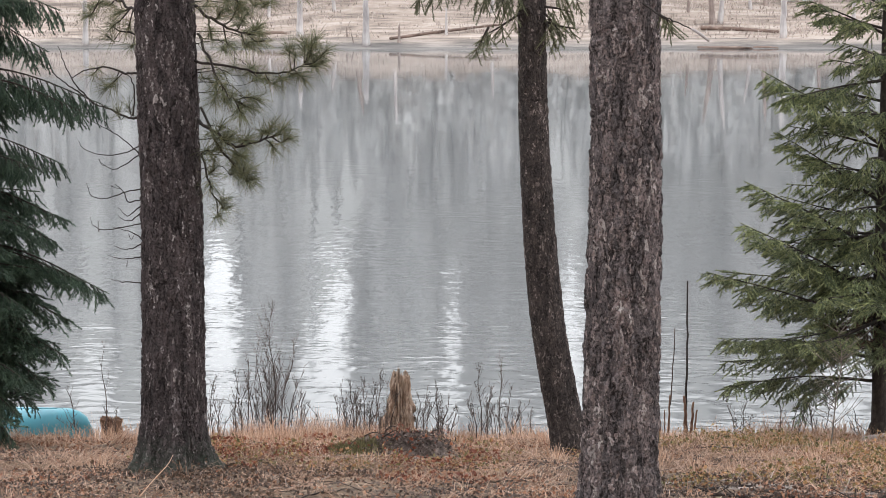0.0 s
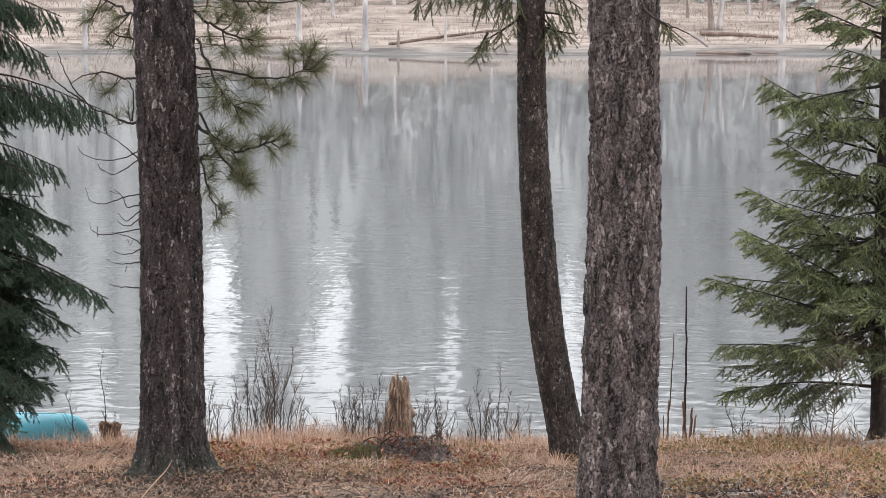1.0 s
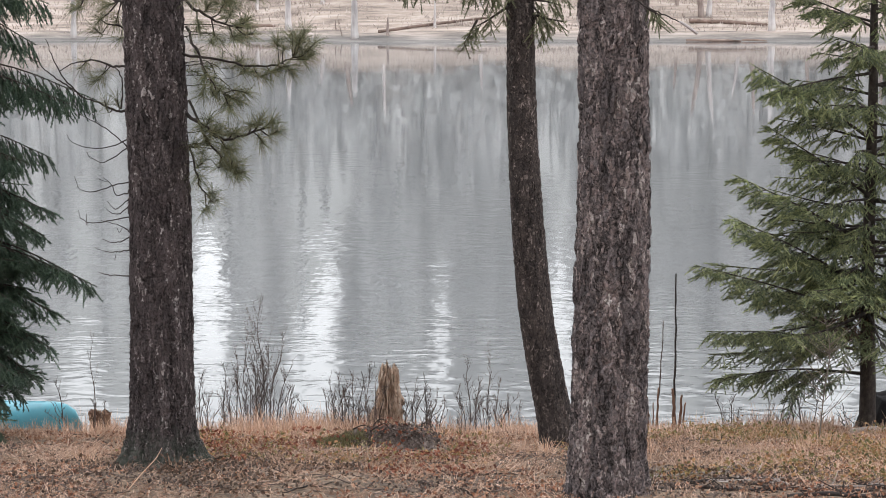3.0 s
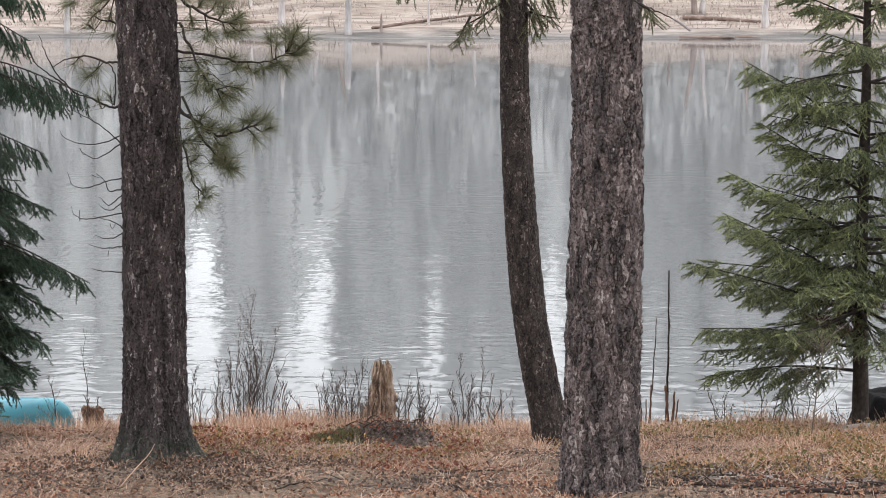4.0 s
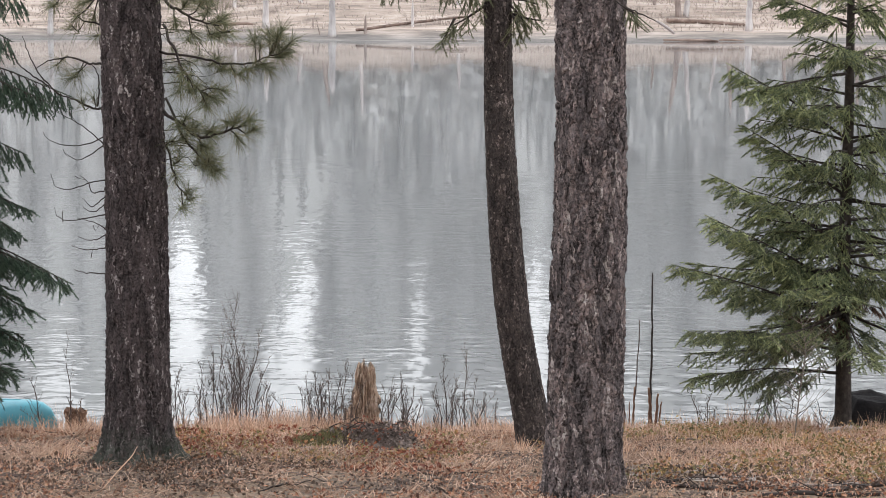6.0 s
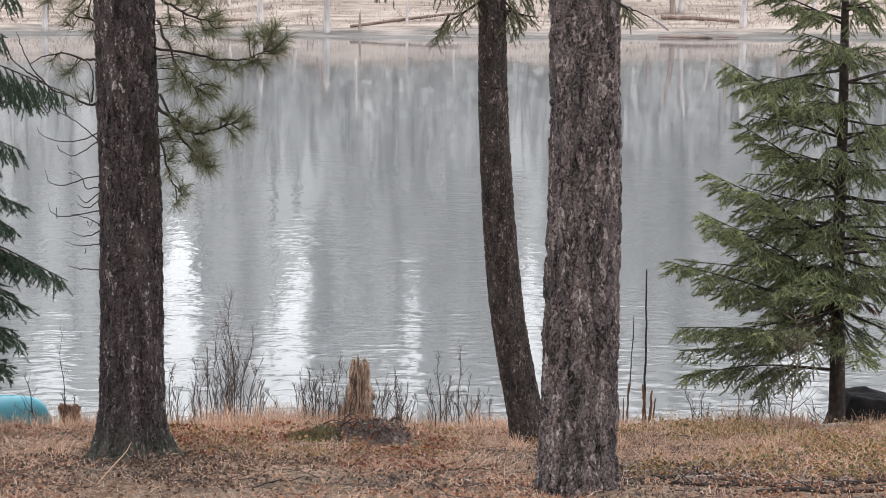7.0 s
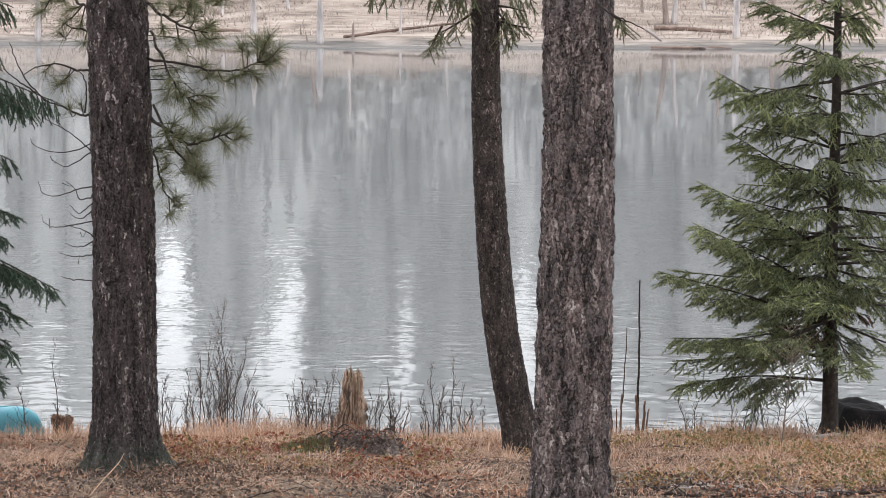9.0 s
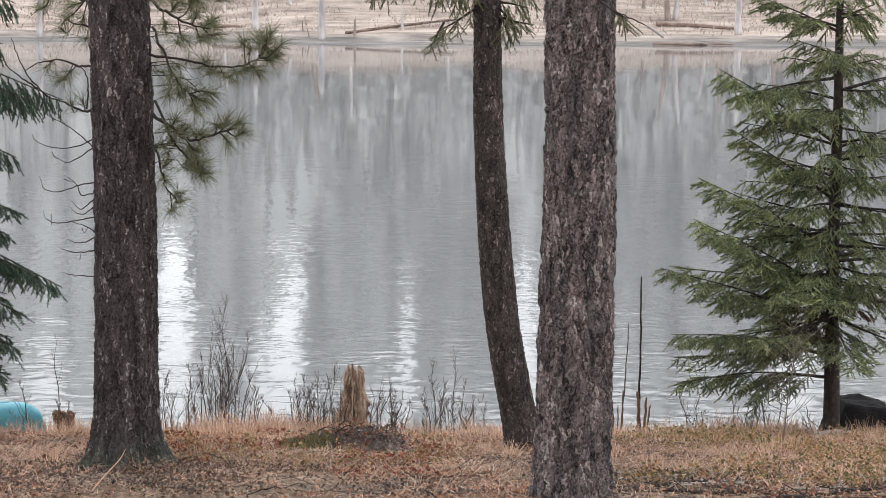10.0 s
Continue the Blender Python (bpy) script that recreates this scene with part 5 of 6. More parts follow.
single("soil_mound", Soup().add(np.stack([X, Y, Zm], -1).reshape(-1, 3), np.stack([k, k + 1, k + 91, k + 90], -1).reshape(-1, 4)), M_SOIL, "low mound of dark soil and roots with moss and red leaves", "mound", at=tuple(mb))


def mound_z(x, y):
    rr = np.sqrt(((x - mx) / 0.76) ** 2 + ((y - my) / 0.5) ** 2)
    return ground_z(x, y) + np.clip(1 - rr ** 2.2, 0, 1) * np.interp((x - mx) / 0.76, (-1, -0.35, 0.1, 0.45, 1), (0.07, 0.12, 0.16, 0.13, 0.06))


moss = Soup()
n = 5200
ax, ay = mx - 0.4 + rng.normal(size=n) * 0.12, my - 0.2 + rng.normal(size=n) * 0.12
spikes(moss, np.stack([ax, ay, mound_z(ax, ay) - 0.01 + 0.0 * ax], 1), rng.normal(size=(n, 3)) * 0.7 + (0, 0, 1), rng.uniform(0.03, 0.075, n), 0.007)
single("moss", moss, M_MOSS, "yellow-green moss on a soil mound", "moss", kind="stuff", smooth=False)
roots = Soup()
for i in range(34):
    x, y = mx + 0.08 + rng.normal() * 0.24, my - 0.12 + rng.normal() * 0.22
    b0 = np.array((x, y, float(mound_z(np.array([x]), np.array([y]))[0]) + rng.uniform(-0.01, 0.06)))
    d = rng.normal(size=3) * (0.1, 0.08, 0.03)
    tube(roots, smooth_path([b0, b0 + d * 0.5 + (0, 0, rng.uniform(0, 0.05)), b0 + d], 6), (rng.uniform(0.002, 0.006), 0.002), 5)
single("root_tangle", roots, M_TWIG_GREY, "tangle of dark roots and twigs on a soil mound", "roots", kind="stuff")
crumbs = Soup()
n = 1300
ax, ay = mx + 0.1 + rng.normal(size=n) * 0.24, my - 0.12 + rng.normal(size=n) * 0.2
leaf_flakes(crumbs, np.stack([ax, ay, mound_z(ax, ay) + rng.uniform(-0.02, 0.03, n)], 1), rng.uniform(0.012, 0.034, n), 1.3)
single("bark_crumbs", crumbs, M_SOIL, "dark bark crumbs and rotten leaves heaped on a mound", "bark crumbs", kind="stuff", smooth=False)
reds = Soup()
n = 130
ax, ay = mx - 0.08 + rng.normal(size=n) * 0.34, my - 0.1 + rng.normal(size=n) * 0.26
leaf_flakes(reds, np.stack([ax, ay, mound_z(ax, ay) + rng.uniform(0.0, 0.09, n)], 1), rng.uniform(0.016, 0.042, n), 1.3)
single("red_leaves", reds, M_LEAF_RED, "curled red-brown leaves scattered over a soil mound", "leaves", kind="stuff", smooth=False)
for i in range(5):
    x, y = mx + rng.uniform(-0.5, 0.65), my + rng.uniform(-0.4, 0.2)
    a = rng.uniform(-0.5, 0.5)
    ln = rng.uniform(0.1, 0.22)
    s = Soup()
    b = np.array((x, y, float(mound_z(np.array([x]), np.array([y]))[0]) + 0.05))
    d = np.array((math.cos(a), rng.uniform(-0.4, 0.4), rng.uniform(-0.15, 0.35))) * ln
    tube(s, smooth_path([b - d / 2, b + rng.normal(size=3) * 0.02, b + d / 2], 6), (rng.uniform(0.005, 0.01), 0.004), 6)
    single("stick", s, M_TWIG_GREY if i % 4 == 0 else M_TWIG_DARK, "short broken stick lying on a soil mound", "stick", "sticks on the mound", at=tuple(b))


# ---- ground litter and grass ----
def wild(n, x0, x1, y0, y1):
    return rng.uniform(x0, x1, n), rng.uniform(y0, y1, n)


def keep_off(x, y):
    ok = np.ones(len(x), bool)
    for cx, cy, rr in ((px, 16.5, 0.43), (pine2.location.x, 14.0, 0.3), (fir.location.x, 18.4, 0.17), (sx, sy, 0.14), (mx, my, 0.48), (mx - 0.25, my - 0.35, 0.35), (mx + 0.25, my - 0.35, 0.35)):
        ok &= (x - cx) ** 2 + (y - cy) ** 2 > rr ** 2
    ok &= ~((np.abs(y - 21.1) < 0.55) & (x > at.x - 4.6) & (x < at.x + 0.02))
    return ok


grass = Soup()
n = 90000
gx_, gy_ = wild(n, -6.6, 7.4, 19.0, 22.0)
dens = value_noise(np.stack([gx_ * 1.1, gy_ * 0.9, gx_ * 0], 1), 81) * 0.5 + 0.5
tall = np.clip((gy_ - 18.8) / 1.6, 0.3, 1)
patchy = value_noise(np.stack([gx_ * 5.5, gy_ * 3.5, gx_ * 0], 1), 83) * 0.5 + 0.5
dens = np.clip(dens * 0.6 + patchy * 0.75 - 0.15, 0, 1.1)
ok = (rng.uniform(0, 1, n) < 0.1 + 0.75 * dens * tall) & keep_off(gx_, gy_)
gx_, gy_, tall, dens = gx_[ok], gy_[ok], tall[ok], dens[ok]
n = len(gx_)
lean = rng.normal(size=(n, 3)) * (0.33, 0.33, 0) + (0, 0, 1)
h = rng.uniform(0.1, 0.4, n) ** 1.25 * (0.3 + 1.05 * dens) * tall * 1.15
blades(grass, np.stack([gx_, gy_, ground_z(gx_, gy_) - 0.01], 1), lean, h, 0.0045, bend=rng.uniform(0, 0.35, n))
single("shore_grass", grass, M_GRASS, "tall dry straw-coloured grass along the shore", "grass", kind="stuff", smooth=False)

short = Soup()
n = 290000
gx_, gy_ = wild(n, -5.6, 6.2, 12.0, 20.6)
dens = fbm(np.stack([gx_ * 0.9, gy_ * 0.7, gx_ * 0], 1), 3, 85) + 0.5
bare = np.exp(-((gx_ - px) ** 2 + (gy_ - 16.0) ** 2) / 1.1) * 0.9 + np.clip((gx_ - 0.9) * 2, 0, 1) * np.clip((15.6 - gy_) / 0.8, 0, 1) * 0.75
ok = (rng.uniform(0, 1, n) < np.clip(0.15 + 1.1 * (dens - 0.25), 0.08, 1) * (1 - bare) * np.clip((gy_ - 13.0) / 2.8, 0.45, 1)) & keep_off(gx_, gy_)
gx_, gy_, dens = gx_[ok], gy_[ok], dens[ok]
n = len(gx_)
lean = rng.normal(size=(n, 3)) * (1.0, 1.0, 0.1) + (0, 0, 0.5)
blades(short, np.stack([gx_, gy_, ground_z(gx_, gy_) - 0.002], 1), lean, rng.uniform(0.04, 0.17, n), 0.005, bend=rng.uniform(0, 0.5, n))
single("matted_grass", short, M_GRASS_SHORT, "short matted dry grass on the forest floor", "grass", kind="stuff", smooth=False)

clumps = Soup()
cx_, cy_ = wild(150, -4.8, 5.8, 15.6, 20.4)
ok = keep_off(cx_, cy_) & (rng.uniform(0, 1, 150) < np.where(cx_ > 1.2, 0.95, 0.5))
for x, y in zip(cx_[ok], cy_[ok]):
    m = rng.integers(25, 55)
    bx_, by_ = x + rng.normal(size=m) * 0.035, y + rng.normal(size=m) * 0.035
    lean = np.stack([(bx_ - x) * 9, (by_ - y) * 9, np.ones(m)], 1) + rng.normal(size=(m, 3)) * 0.2
    blades(clumps, np.stack([bx_, by_, ground_z(bx_, by_) - 0.01], 1), lean, rng.uniform(0.1, 0.3, m), 0.0042, bend=rng.uniform(0.15, 0.6, m))
single("grass_clumps", clumps, M_GRASS, "arching clumps of pale straw-coloured grass", "grass", kind="stuff", smooth=False)

flattened = Soup()
cx_, cy_ = wild(820, -4.9, 5.6, 12.8, 20.4)
ok = keep_off(cx_, cy_) & (rng.uniform(0, 1, 820) < np.clip((cy_ - 13.2) / 3.2, 0.3, 1))
for x, y in zip(cx_[ok], cy_[ok]):
    m = rng.integers(18, 46)
    a, wide_ = rng.uniform(0, 2 * np.pi), rng.uniform(0.03, 0.08)
    bx_, by_ = x + rng.normal(size=m) * wide_, y + rng.normal(size=m) * wide_
    lean = np.stack([np.full(m, math.cos(a)), np.full(m, math.sin(a)), np.full(m, rng.uniform(0.25, 0.8))], 1) + rng.normal(size=(m, 3)) * 0.28
    blades(flattened, np.stack([bx_, by_, ground_z(bx_, by_) - 0.005], 1), lean, rng.uniform(0.1, 0.26, m), 0.0042, bend=rng.uniform(0.2, 0.6, m))
single("flattened_grass", flattened, M_GRASS_SHORT, "flattened tufts of dry brown grass", "grass", kind="stuff", smooth=False)

litter = Soup()
n = 62000
gx_, gy_ = wild(n, -5.6, 6.2, 12.0, 21.0)
dens = fbm(np.stack([gx_ * 1.2, gy_ * 0.9, gx_ * 0], 1), 3, 91) + 0.5
ok = (rng.uniform(0, 1, n) < np.clip(dens * 1.6 - 0.35, 0.1, 1)) & keep_off(gx_, gy_)
gx_, gy_ = gx_[ok], gy_[ok]
leaf_flakes(litter, np.stack([gx_, gy_, ground_z(gx_, gy_) + rng.uniform(0.005, 0.05, len(gx_))], 1), rng.uniform(0.01, 0.034, len(gx_)), 1.3)
single("leaf_litter", litter, M_LEAF, "brown and russet fallen leaves", "leaves", kind="stuff", smooth=False)

russet = Soup()
n = 4200
gx_, gy_ = wild(n, -2.2, 0.5, 15.6, 19.8)
dens = fbm(np.stack([gx_ * 1.3, gy_ * 1.1, gx_ * 0], 1), 3, 93) + 0.5
ok = (dens > 0.45) & keep_off(gx_, gy_)
gx_, gy_ = gx_[ok], gy_[ok]
leaf_flakes(russet, np.stack([gx_, gy_, ground_z(gx_, gy_) + rng.uniform(0.01, 0.08, len(gx_))], 1), rng.uniform(0.015, 0.045, len(gx_)), 1.3)
single("russet_leaves", russet, M_LEAF_RED, "russet fallen leaves between two pines", "leaves", kind="stuff", smooth=False)

damp = Soup()
n = 15000
gx_, gy_ = wild(n, -5.6, 5.8, 12.4, 17.2)
heap = np.exp(-((gx_ - px - 0.75) / 0.8) ** 2 - ((gy_ - 15.4) / 0.9) ** 2) * 1.5 + 0.75 * np.exp(-((gy_ - 15.0) / 0.45) ** 2) * (gx_ > 1.0) + 0.5 * np.exp(-((gx_ - px + 0.7) / 0.6) ** 2 - ((gy_ - 15.4) / 0.7) ** 2)
dens = fbm(np.stack([gx_ * 2.2, gy_ * 1.6, gx_ * 0], 1), 3, 97) + 0.5
ok = (rng.uniform(0, 1, n) < heap * np.clip(dens * 2.6 - 0.6, 0, 1)) & keep_off(gx_, gy_)
gx_, gy_ = np.repeat(gx_[ok], 3) + rng.normal(size=ok.sum() * 3) * 0.04, np.repeat(gy_[ok], 3) + rng.normal(size=ok.sum() * 3) * 0.04
leaf_flakes(damp, np.stack([gx_, gy_, ground_z(gx_, gy_) + np.abs(rng.normal(size=len(gx_))) * 0.05 + 0.01], 1), rng.uniform(0.012, 0.038, len(gx_)), 1.4)
single("damp_leaves", damp, M_LEAF_DAMP, "dark damp brown leaves in drifts by the pines", "leaves", kind="stuff", smooth=False)

cover = Soup()
n = 1300
cx_, cy_ = wild(n, 1.2, 5.6, 15.0, 20.8)
dens = fbm(np.stack([cx_ * 1.0, cy_ * 0.8, cx_ * 0], 1), 3, 95) + 0.5
ok = (dens > 0.4) & keep_off(cx_, cy_)
cx_, cy_ = cx_[ok], cy_[ok]
lx_, ly_ = wild(160, -2.6, 0.6, 16.5, 19.5)
ok = keep_off(lx_, ly_)
cx_, cy_ = np.append(cx_, lx_[ok]), np.append(cy_, ly_[ok])
ax = np.repeat(cx_, 16) + rng.normal(size=len(cx_) * 16) * 0.06
ay = np.repeat(cy_, 16) + rng.normal(size=len(cx_) * 16) * 0.06
leaf_flakes(cover, np.stack([ax, ay, ground_z(ax, ay) + np.abs(rng.normal(size=len(ax))) * 0.05 + 0.01], 1), rng.uniform(0.014, 0.036, len(ax)), 1.2)
single("ground_cover", cover, M_COVER, "low olive and russet leafy ground cover", "ground cover", kind="stuff", smooth=False)

twigs = Soup()
for i in range(900):
    x, y = rng.uniform(-5, 5.8), rng.uniform(12.2, 20)
    if not keep_off(np.array([x]), np.array([y]))[0]:
        continue
    a, ln = rng.uniform(0, np.pi), rng.uniform(0.06, 0.4)
    d = np.array((math.cos(a), math.sin(a), 0)) * ln / 2
    c = np.array((x, y, 0))
    q = np.array([c - d, c + rng.normal(size=3) * 0.02, c + d])
    q[:, 2] = ground_z(q[:, 0], q[:, 1]) + 0.012 + rng.uniform(0, 0.03, 3)
    tube(twigs, smooth_path(q, 5), (rng.uniform(0.002, 0.007), 0.002), 4)
single("twig_litter", twigs, M_TWIG_GREY, "thin fallen twigs strewn on the ground", "twigs", kind="stuff")


def fallen(x0, y0, x1, y1, r, material, label, seed):
    """A fallen branch with a few broken side twigs, lying on the ground."""
    rr = np.random.default_rng(seed)
    n = 9
    q = np.stack([np.linspace(x0, x1, n), np.linspace(y0, y1, n) + rr.normal(size=n) * 0.03, np.zeros(n)], 1)
    q[:, 2] = ground_z(q[:, 0], q[:, 1]) + r * 0.6
    s = Soup()
    tube(s, smooth_path(q, 24), (r, r * 0.8, r * 0.4), 8)
    for k in range(5):
        p = q[rr.integers(1, n - 1)]
        d = np.array((rr.normal() * 0.12, rr.normal() * 0.12, rr.uniform(0.01, 0.08)))
        tube(s, smooth_path([p, p + d * 0.5, p + d + (0, 0, 0.01)], 5), (r * 0.35, r * 0.15), 5)
    single("fallen_branch", s, material, label, "branch", "fallen branches on the slope", at=tuple(q[0]))


for i in range(16):
    x, y = rng.uniform(1.3, 3.9), rng.uniform(14.4, 16.0)
    ln = rng.uniform(0.3, 0.95)
    fallen(x, y, x + ln, y + rng.uniform(-0.2, 0.2), rng.uniform(0.008, 0.02), M_TWIG_DARK if i % 3 else M_DRIFT, "dark rotting branch fallen on the slope" if i % 3 else "grey weathered branch fallen on the slope", 300 + i)
for i in range(12):
    x, y = rng.uniform(-3.6, 0.9), rng.uniform(14.4, 17.5)
    ln = rng.uniform(0.2, 0.7)
    fallen(x, y, x + ln, y + rng.uniform(-0.25, 0.25), rng.uniform(0.006, 0.013), M_TWIG_DARK if i % 3 else M_DRIFT, "thin dark branch fallen on the slope" if i % 3 else "thin grey branch fallen on the slope", 330 + i)
for x0, y0, x1, y1, r0 in ((1.5, 14.35, 2.7, 14.5, 0.018), (2.5, 14.2, 3.7, 14.3, 0.02), (1.45, 14.95, 2.3, 14.9, 0.02), (2.9, 14.75, 3.7, 14.6, 0.022)):
    fallen(x0, y0, x1, y1, r0, M_TWIG_DARK, "thick dark rotting branch fallen on the slope", int(x0 * 100))
stalk = Soup()
tube(stalk, smooth_path([on_ground(-2.18, 14.5, 0.0), (-2.1, 14.68, 4.45), (-2.02, 14.83, 4.52), (-1.985, 14.9, 4.58)], 12), (0.005, 0.004, 0.002), 6)
single("dry_stalk", stalk, M_GRASS, "pale dry stalk arching up before a pine", "stalk", at=on_ground(-2.18, 14.5))
duff = Soup()
n = 26000
gx_, gy_ = wild(n, -4.5, 5.2, 13.2, 18.5)
dens = fbm(np.stack([gx_ * 1.1, gy_ * 1.4, gx_ * 0], 1), 3, 97) + 0.5 + 0.3 * np.exp(-((gx_ - px) ** 2 + (gy_ - 15.9) ** 2) / 2.2) + 0.22 * (gy_ < 15.6)
ok = (dens > 0.66) & keep_off(gx_, gy_)
gx_, gy_ = gx_[ok], gy_[ok]
leaf_flakes(duff, np.stack([gx_, gy_, ground_z(gx_, gy_) + rng.uniform(0.0, 0.05, len(gx_))], 1), rng.uniform(0.01, 0.03, len(gx_)), 1.3)
single("rotting_duff", duff, M_SOIL, "patches of dark rotting leaf mould and bark crumbs", "leaf mould", kind="stuff", smooth=False)


# ---- the far bank ----
def snag(x, y, h, r, seed, material, label, limbs=4, lean=0.0, top=0.5):
    rr = np.random.default_rng(seed)
    b = np.array(on_ground(x, y, -0.1))
    ob = thing("dead_tree", tuple(b), label, "dead tree", "dead trees on the far shore")
    s = Soup()
    p = smooth_path([b, b + (lean * 0.4, 0, h * 0.5), b + (lean, 0, h)], 12)
    p[1:] += rr.normal(size=(11, 3)) * (r * 0.07, r * 0.07, 0)
    tube(s, p, (r * 1.35, r, r * 0.95, r * top), 10)
    part("trunk", s, material, ob)
    for k in range(limbs):
        t = rr.uniform(0.35, 0.98)
        q = b + (p[-1] - b) * t
        a = rr.uniform(0, 2 * np.pi)
        ln = rr.uniform(0.3, 1.2)
        g = Soup()
        tube(g, smooth_path([q, q + (math.cos(a) * ln * 0.5, math.sin(a) * ln * 0.5, ln * 0.1), q + (math.cos(a) * ln, math.sin(a) * ln, ln * 0.35)], 5), (0.04, 0.015), 5)
        part("limb", g, material, ob)
    return ob


snag((-6.169, 167.5, -0.038)[0], 167.6, 4.0, 0.26, 1, M_SNAG, "broken bleached dead trunk standing at the water's edge", 0, 0.0, 0.75)
snag((-11.842, 173.0, 0.807)[0], 173, 4.6, 0.24, 2, M_SNAG, "bleached dead tree on the far bank", 3)
snag((27.945, 171.0, 0.894)[0], 171.5, 6.0, 0.24, 3, M_SNAG, "tall bleached dead tree on the far bank", 6)
snag((23.259, 180.0, 1.57)[0], 180, 5.5, 0.22, 4, M_SNAG_DARK, "forked grey dead tree on the far bank", 4, -0.7)
snag((23.942, 180.0, 1.473)[0], 180.5, 6.0, 0.2, 5, M_SNAG, "bleached dead tree on the far bank", 5, 0.5)
snag((-3.548, 168.0, 0.209)[0], 168.2, 1.55, 0.11, 6, M_SNAG_DARK, "thin grey dead post at the water's edge", 0, 0.05)
snag((0.281, 173.0, 0.807)[0], 173, 2.3, 0.1, 7, M_SNAG, "thin pale dead post on the far bank", 0)
snag((-28.919, 169.0, 0.161)[0], 169, 5.0, 0.2, 8, M_SNAG, "bleached dead tree on the far bank", 5)
snag((-7.911, 172.0, 0.851)[0], 172, 0.95, 0.05, 9, M_SNAG_DARK, "short dark dead post on the far bank", 0)
snag((-7.208, 168.5, 0.276)[0], 168.5, 0.9, 0.05, 10, M_SNAG_DARK, "short dark dead post on the far bank", 0, -0.2)
for i, (xx, yy, hh, rr_) in enumerate(((595, 186, 6, 0.16), (636, 190, 9, 0.2), (480, 186, 8, 0.14), (1212, 184, 7, 0.12), (1320, 187, 9, 0.14), (1345, 189, 12, 0.18), (700, 190, 12, 0.15), (30, 182, 9, 0.16), (870, 186, 8, 0.15), (1440, 184, 8, 0.16), (1500, 178, 10, 0.18), (1570, 186, 12, 0.2), (1640, 180, 9, 0.2))):
    snag((xx - 784) / 3680 * yy * 1.01, yy, hh * 0.4, rr_, 20 + i, M_SNAG_DARK if i % 2 else M_SNAG, "grey dead tree on the far bank", 4, rng.uniform(-0.5, 0.5))

log("log", on_ground((21.94, 176.0, 1.341)[0], 177.5, 0.25), on_ground((27.926, 172.0, 0.665)[0], 174.0, 0.2), 0.17, M_LOG, "long brown fallen log on the far bank", 52, group="fallen logs on the far shore")
log("log", on_ground((-4.301, 169.0, 0.161)[0], 170.0, 0.1), on_ground((4.835, 177.0, 1.206)[0], 178.0, 0.2), 0.13, M_LOG, "long brown fallen log slanting down to the water", 53, group="fallen logs on the far shore")
log("log", on_ground((-15.629, 174.0, 0.858)[0], 176, 0.1), on_ground((-13.135, 174.0, 0.764)[0], 175.5, 0.1), 0.16, M_LOG, "brown fallen log on the far bank", 54, group="fallen logs on the far shore")
log("log", ((20.28, 166.0, -0.232)[0], 166.2, 0.06), ((24.554, 166.0, -0.322)[0], 165.9, 0.05), 0.14, M_LOG, "half-sunk brown log in the shallows", 55, group="fallen logs on the far shore")
log("log", ((24.775, 166.0, -0.143)[0], 166.6, 0.06), ((26.71, 166.0, -0.232)[0], 166.4, 0.05), 0.13, M_LOG, "half-sunk brown log in the shallows", 56, group="fallen logs on the far shore")
log("log", ((0.944, 166.0, -0.143)[0], 166.2, 0.05), ((5.441, 166.0, -0.232)[0], 165.9, 0.03), 0.1, M_DRIFT, "half-sunk grey log in the shallows", 57, group="fallen logs on the far shore")

far_grass = Soup()
n = 42000
fx, fy = wild(n, -60, 62, 170, 205)
dens = fbm(np.stack([fx * 0.15, fy * 0.3, fx * 0], 1), 3, 101) + 0.5
ok = rng.uniform(0, 1, n) < np.clip(dens * 1.4 - 0.2, 0.1, 1) * np.clip((fy - 169) / 7, 0.1, 1)
fx, fy = fx[ok], fy[ok]
lean = rng.normal(size=(len(fx), 3)) * (0.4, 0.4, 0) + (0, 0, 1)
blades(far_grass, np.stack([fx, fy, ground_z(fx, fy) - 0.03], 1), lean, rng.uniform(0.15, 0.55, len(fx)), 0.07, bend=0.25)
single("far_grass", far_grass, M_FAR_GRASS, "pale dry grass on the far bank", "grass", kind="stuff", smooth=False)

brush = Soup()
for i in range(170):
    if i % 8 == 0:
        bx, by = rng.uniform(-58, 60), rng.uniform(173, 200)
    x, y = bx + rng.normal() * 1.1, by + rng.normal() * 0.8
    b = np.array(on_ground(x, y, -0.05))
    for k in range(rng.integers(2, 5)):
        h = rng.uniform(0.2, 0.9)
        tube(brush, [b + rng.normal(size=3) * (0.15, 0.15, 0), b + (rng.normal() * 0.3, rng.normal() * 0.3, h)], (0.028, 0.01), 3)
single("far_brush", brush, M_FAR_BRUSH, "bare grey-brown brush on the far bank", "brush", kind="stuff")


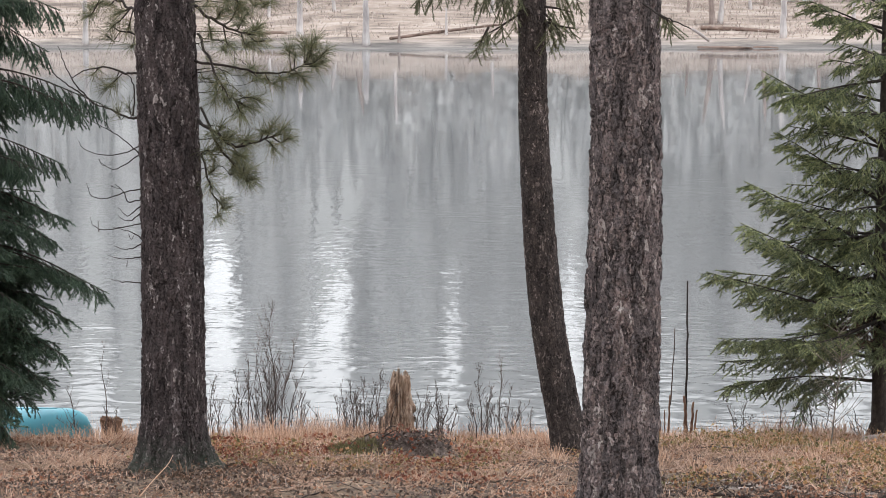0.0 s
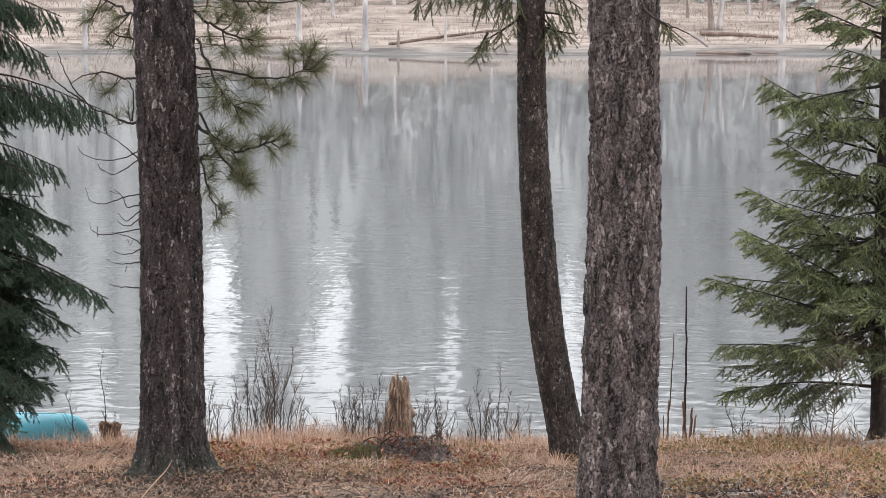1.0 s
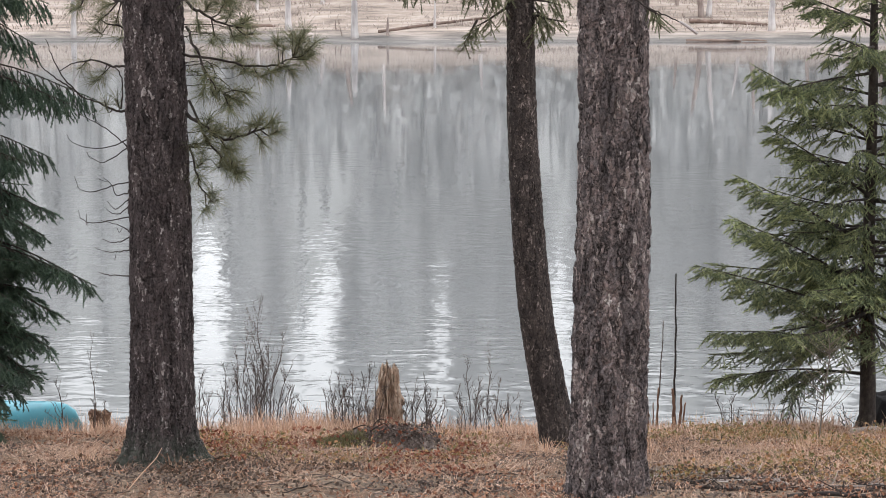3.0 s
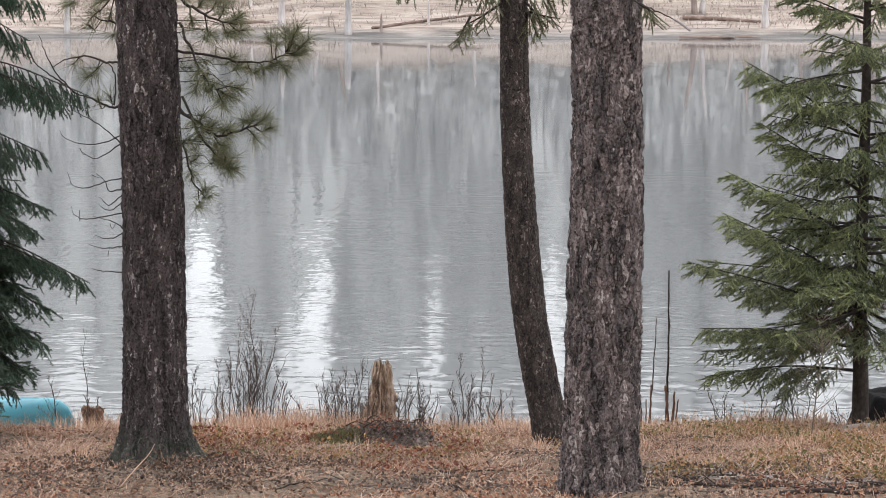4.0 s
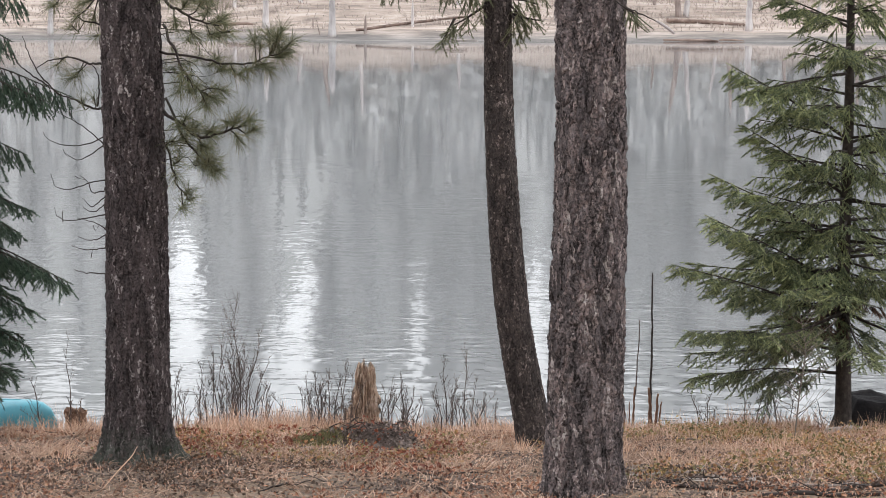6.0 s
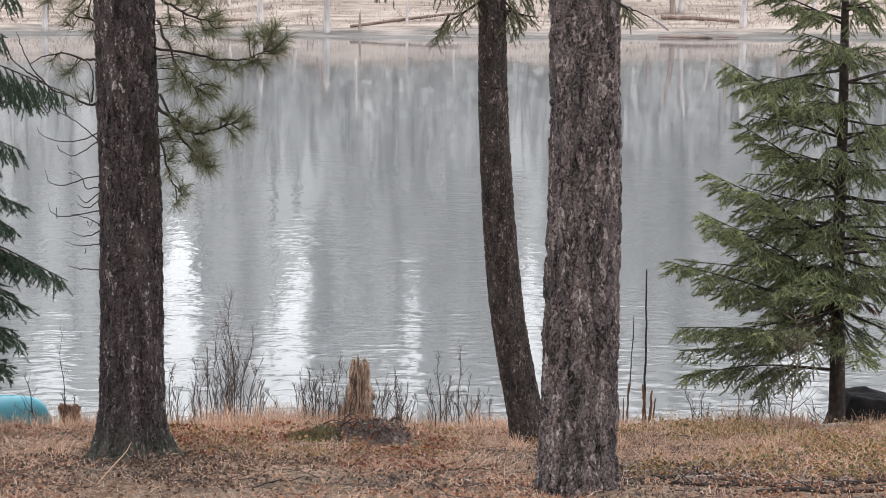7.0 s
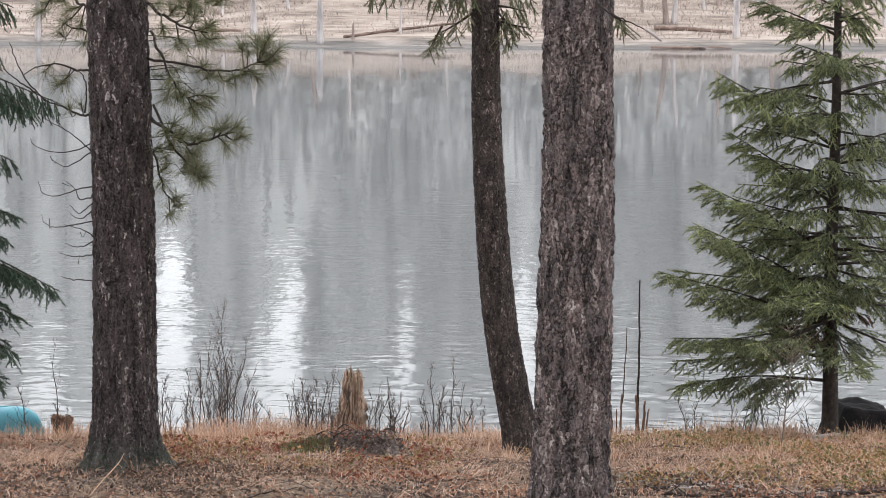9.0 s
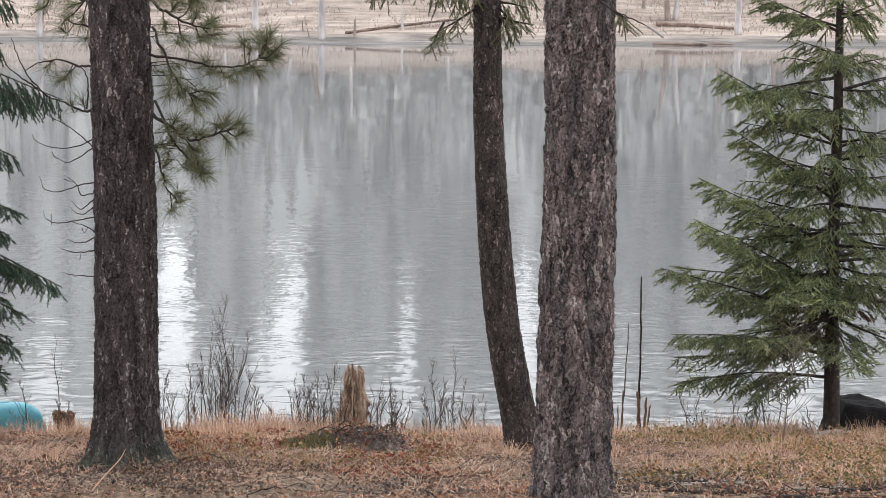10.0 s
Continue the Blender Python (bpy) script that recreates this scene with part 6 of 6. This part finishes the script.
def far_woods():
    """Tall conifers and bare poles behind the far bank, with open sky left between some stands."""
    rr = np.random.default_rng(44)
    wood, green = Soup(), Soup()
    gaps = ((-0.106, 0.012), (-0.086, 0.008), (-0.066, 0.006), (-0.046, 0.014), (0.006, 0.004), (0.063, 0.008), (-0.168, 0.007), (0.198, 0.006))
    for i in range(440):
        u = rr.uniform(-0.42, 0.42)
        y = rr.uniform(194, 255)
        x = u * y
        wide = abs(u) > 0.24
        gap = any(abs(u - c) < w for c, w in gaps)
        h = rr.uniform(22, 50) * (0.36 if gap else 1.0)
        b = np.array(on_ground(x, y, -0.3))
        bare = rr.uniform() < 0.35
        r0 = 0.005 * h + 0.05
        tube(wood, [b, b + (rr.normal() * 0.3, 0, h * 0.5), b + (rr.normal() * 0.5, 0, h)], (r0, r0 * 0.75, 0.04), 6)
        if bare:
            m = int(h * 1.2)
            t = rr.uniform(0.3, 1, m)
            a = rr.uniform(0, 6.28, m)
            base = b + np.stack([np.zeros(m), np.zeros(m), t * h], 1)
            spikes(wood, base, np.stack([np.cos(a), np.sin(a), rr.uniform(0, 0.4, m)], 1), rr.uniform(0.5, 1.8, m), 0.09)
            continue
        m = int((90 if wide else 230) * h / 25)
        low = rr.uniform(0.08, 0.4)
        t = low + (1 - low) * rr.uniform(0, 1, m) ** 0.9
        a = rr.uniform(0, 6.28, m)
        spread = (0.075 * h * (1.02 - t) / (1 - low) + 0.3) * rr.uniform(0.55, 1.1, m)
        base = b + np.stack([np.zeros(m), np.zeros(m), t * h], 1)
        way = np.stack([np.cos(a), np.sin(a), rr.uniform(-0.45, 0.05, m)], 1)
        spikes(green, base, way, spread * 1.25, rr.uniform(0.45, 0.95, m))
    # trees that lean across the open lanes
    for foot, tip, y, h in ((-0.029, -0.05, 235, 58), (-0.03, -0.043, 232, 50), (-0.026, -0.036, 240, 64), (-0.0745, -0.0745, 225, 56), (-0.062, -0.064, 230, 44), (-0.0925, -0.093, 236, 52), (-0.087, -0.0865, 228, 60), (-0.081, -0.08, 240, 50), (-0.098, -0.0985, 232, 44), (0.018, 0.015, 236, 58)):
        b = np.array(on_ground(foot * y, y, -0.3))
        top = np.array((tip * y, y, b[2] + h))
        tube(wood, [b, (b + top) / 2, top], (0.42, 0.34, 0.1), 6)
        if foot > -0.05 or foot < -0.08:
            m = 620 if foot > -0.05 else 300
            t = rr.uniform(0.35, 1, m)
            a = rr.uniform(0, 6.28, m)
            way = np.stack([np.cos(a), np.sin(a), rr.uniform(-0.45, 0.05, m)], 1)
            spikes(green, b + (top - b) * t[:, None], way, ((5.0 if foot > -0.05 else 2.2) * (1.03 - t) + 0.8) * rr.uniform(0.6, 1.1, m), rr.uniform(0.5, 1.0, m))
    for i in range(520):
        u, y = rr.uniform(-0.36, 0.36), rr.uniform(192, 206)
        h = rr.uniform(3, 11)
        b = np.array(on_ground(u * y, y, -0.3))
        m = 60
        t = rr.uniform(0, 1, m)
        a = rr.uniform(0, 6.28, m)
        way = np.stack([np.cos(a), np.sin(a), rr.uniform(-0.3, 0.3, m)], 1)
        spikes(green, b + np.stack([np.zeros(m), np.zeros(m), t * h], 1), way, (0.2 * h * (1.05 - t) + 0.2) * rr.uniform(0.5, 1.1, m), rr.uniform(0.4, 0.8, m))
    ob = single("far_woods", green, M_FAR_NEEDLE, "grey-green conifer wood behind the far bank, mist painted into its colour", "woods", kind="stuff", smooth=False)
    single("far_trunks", wood, M_FAR_TRUNK, "tree trunks behind the far bank, mist painted into their pale colour", "woods", kind="stuff")


far_woods()
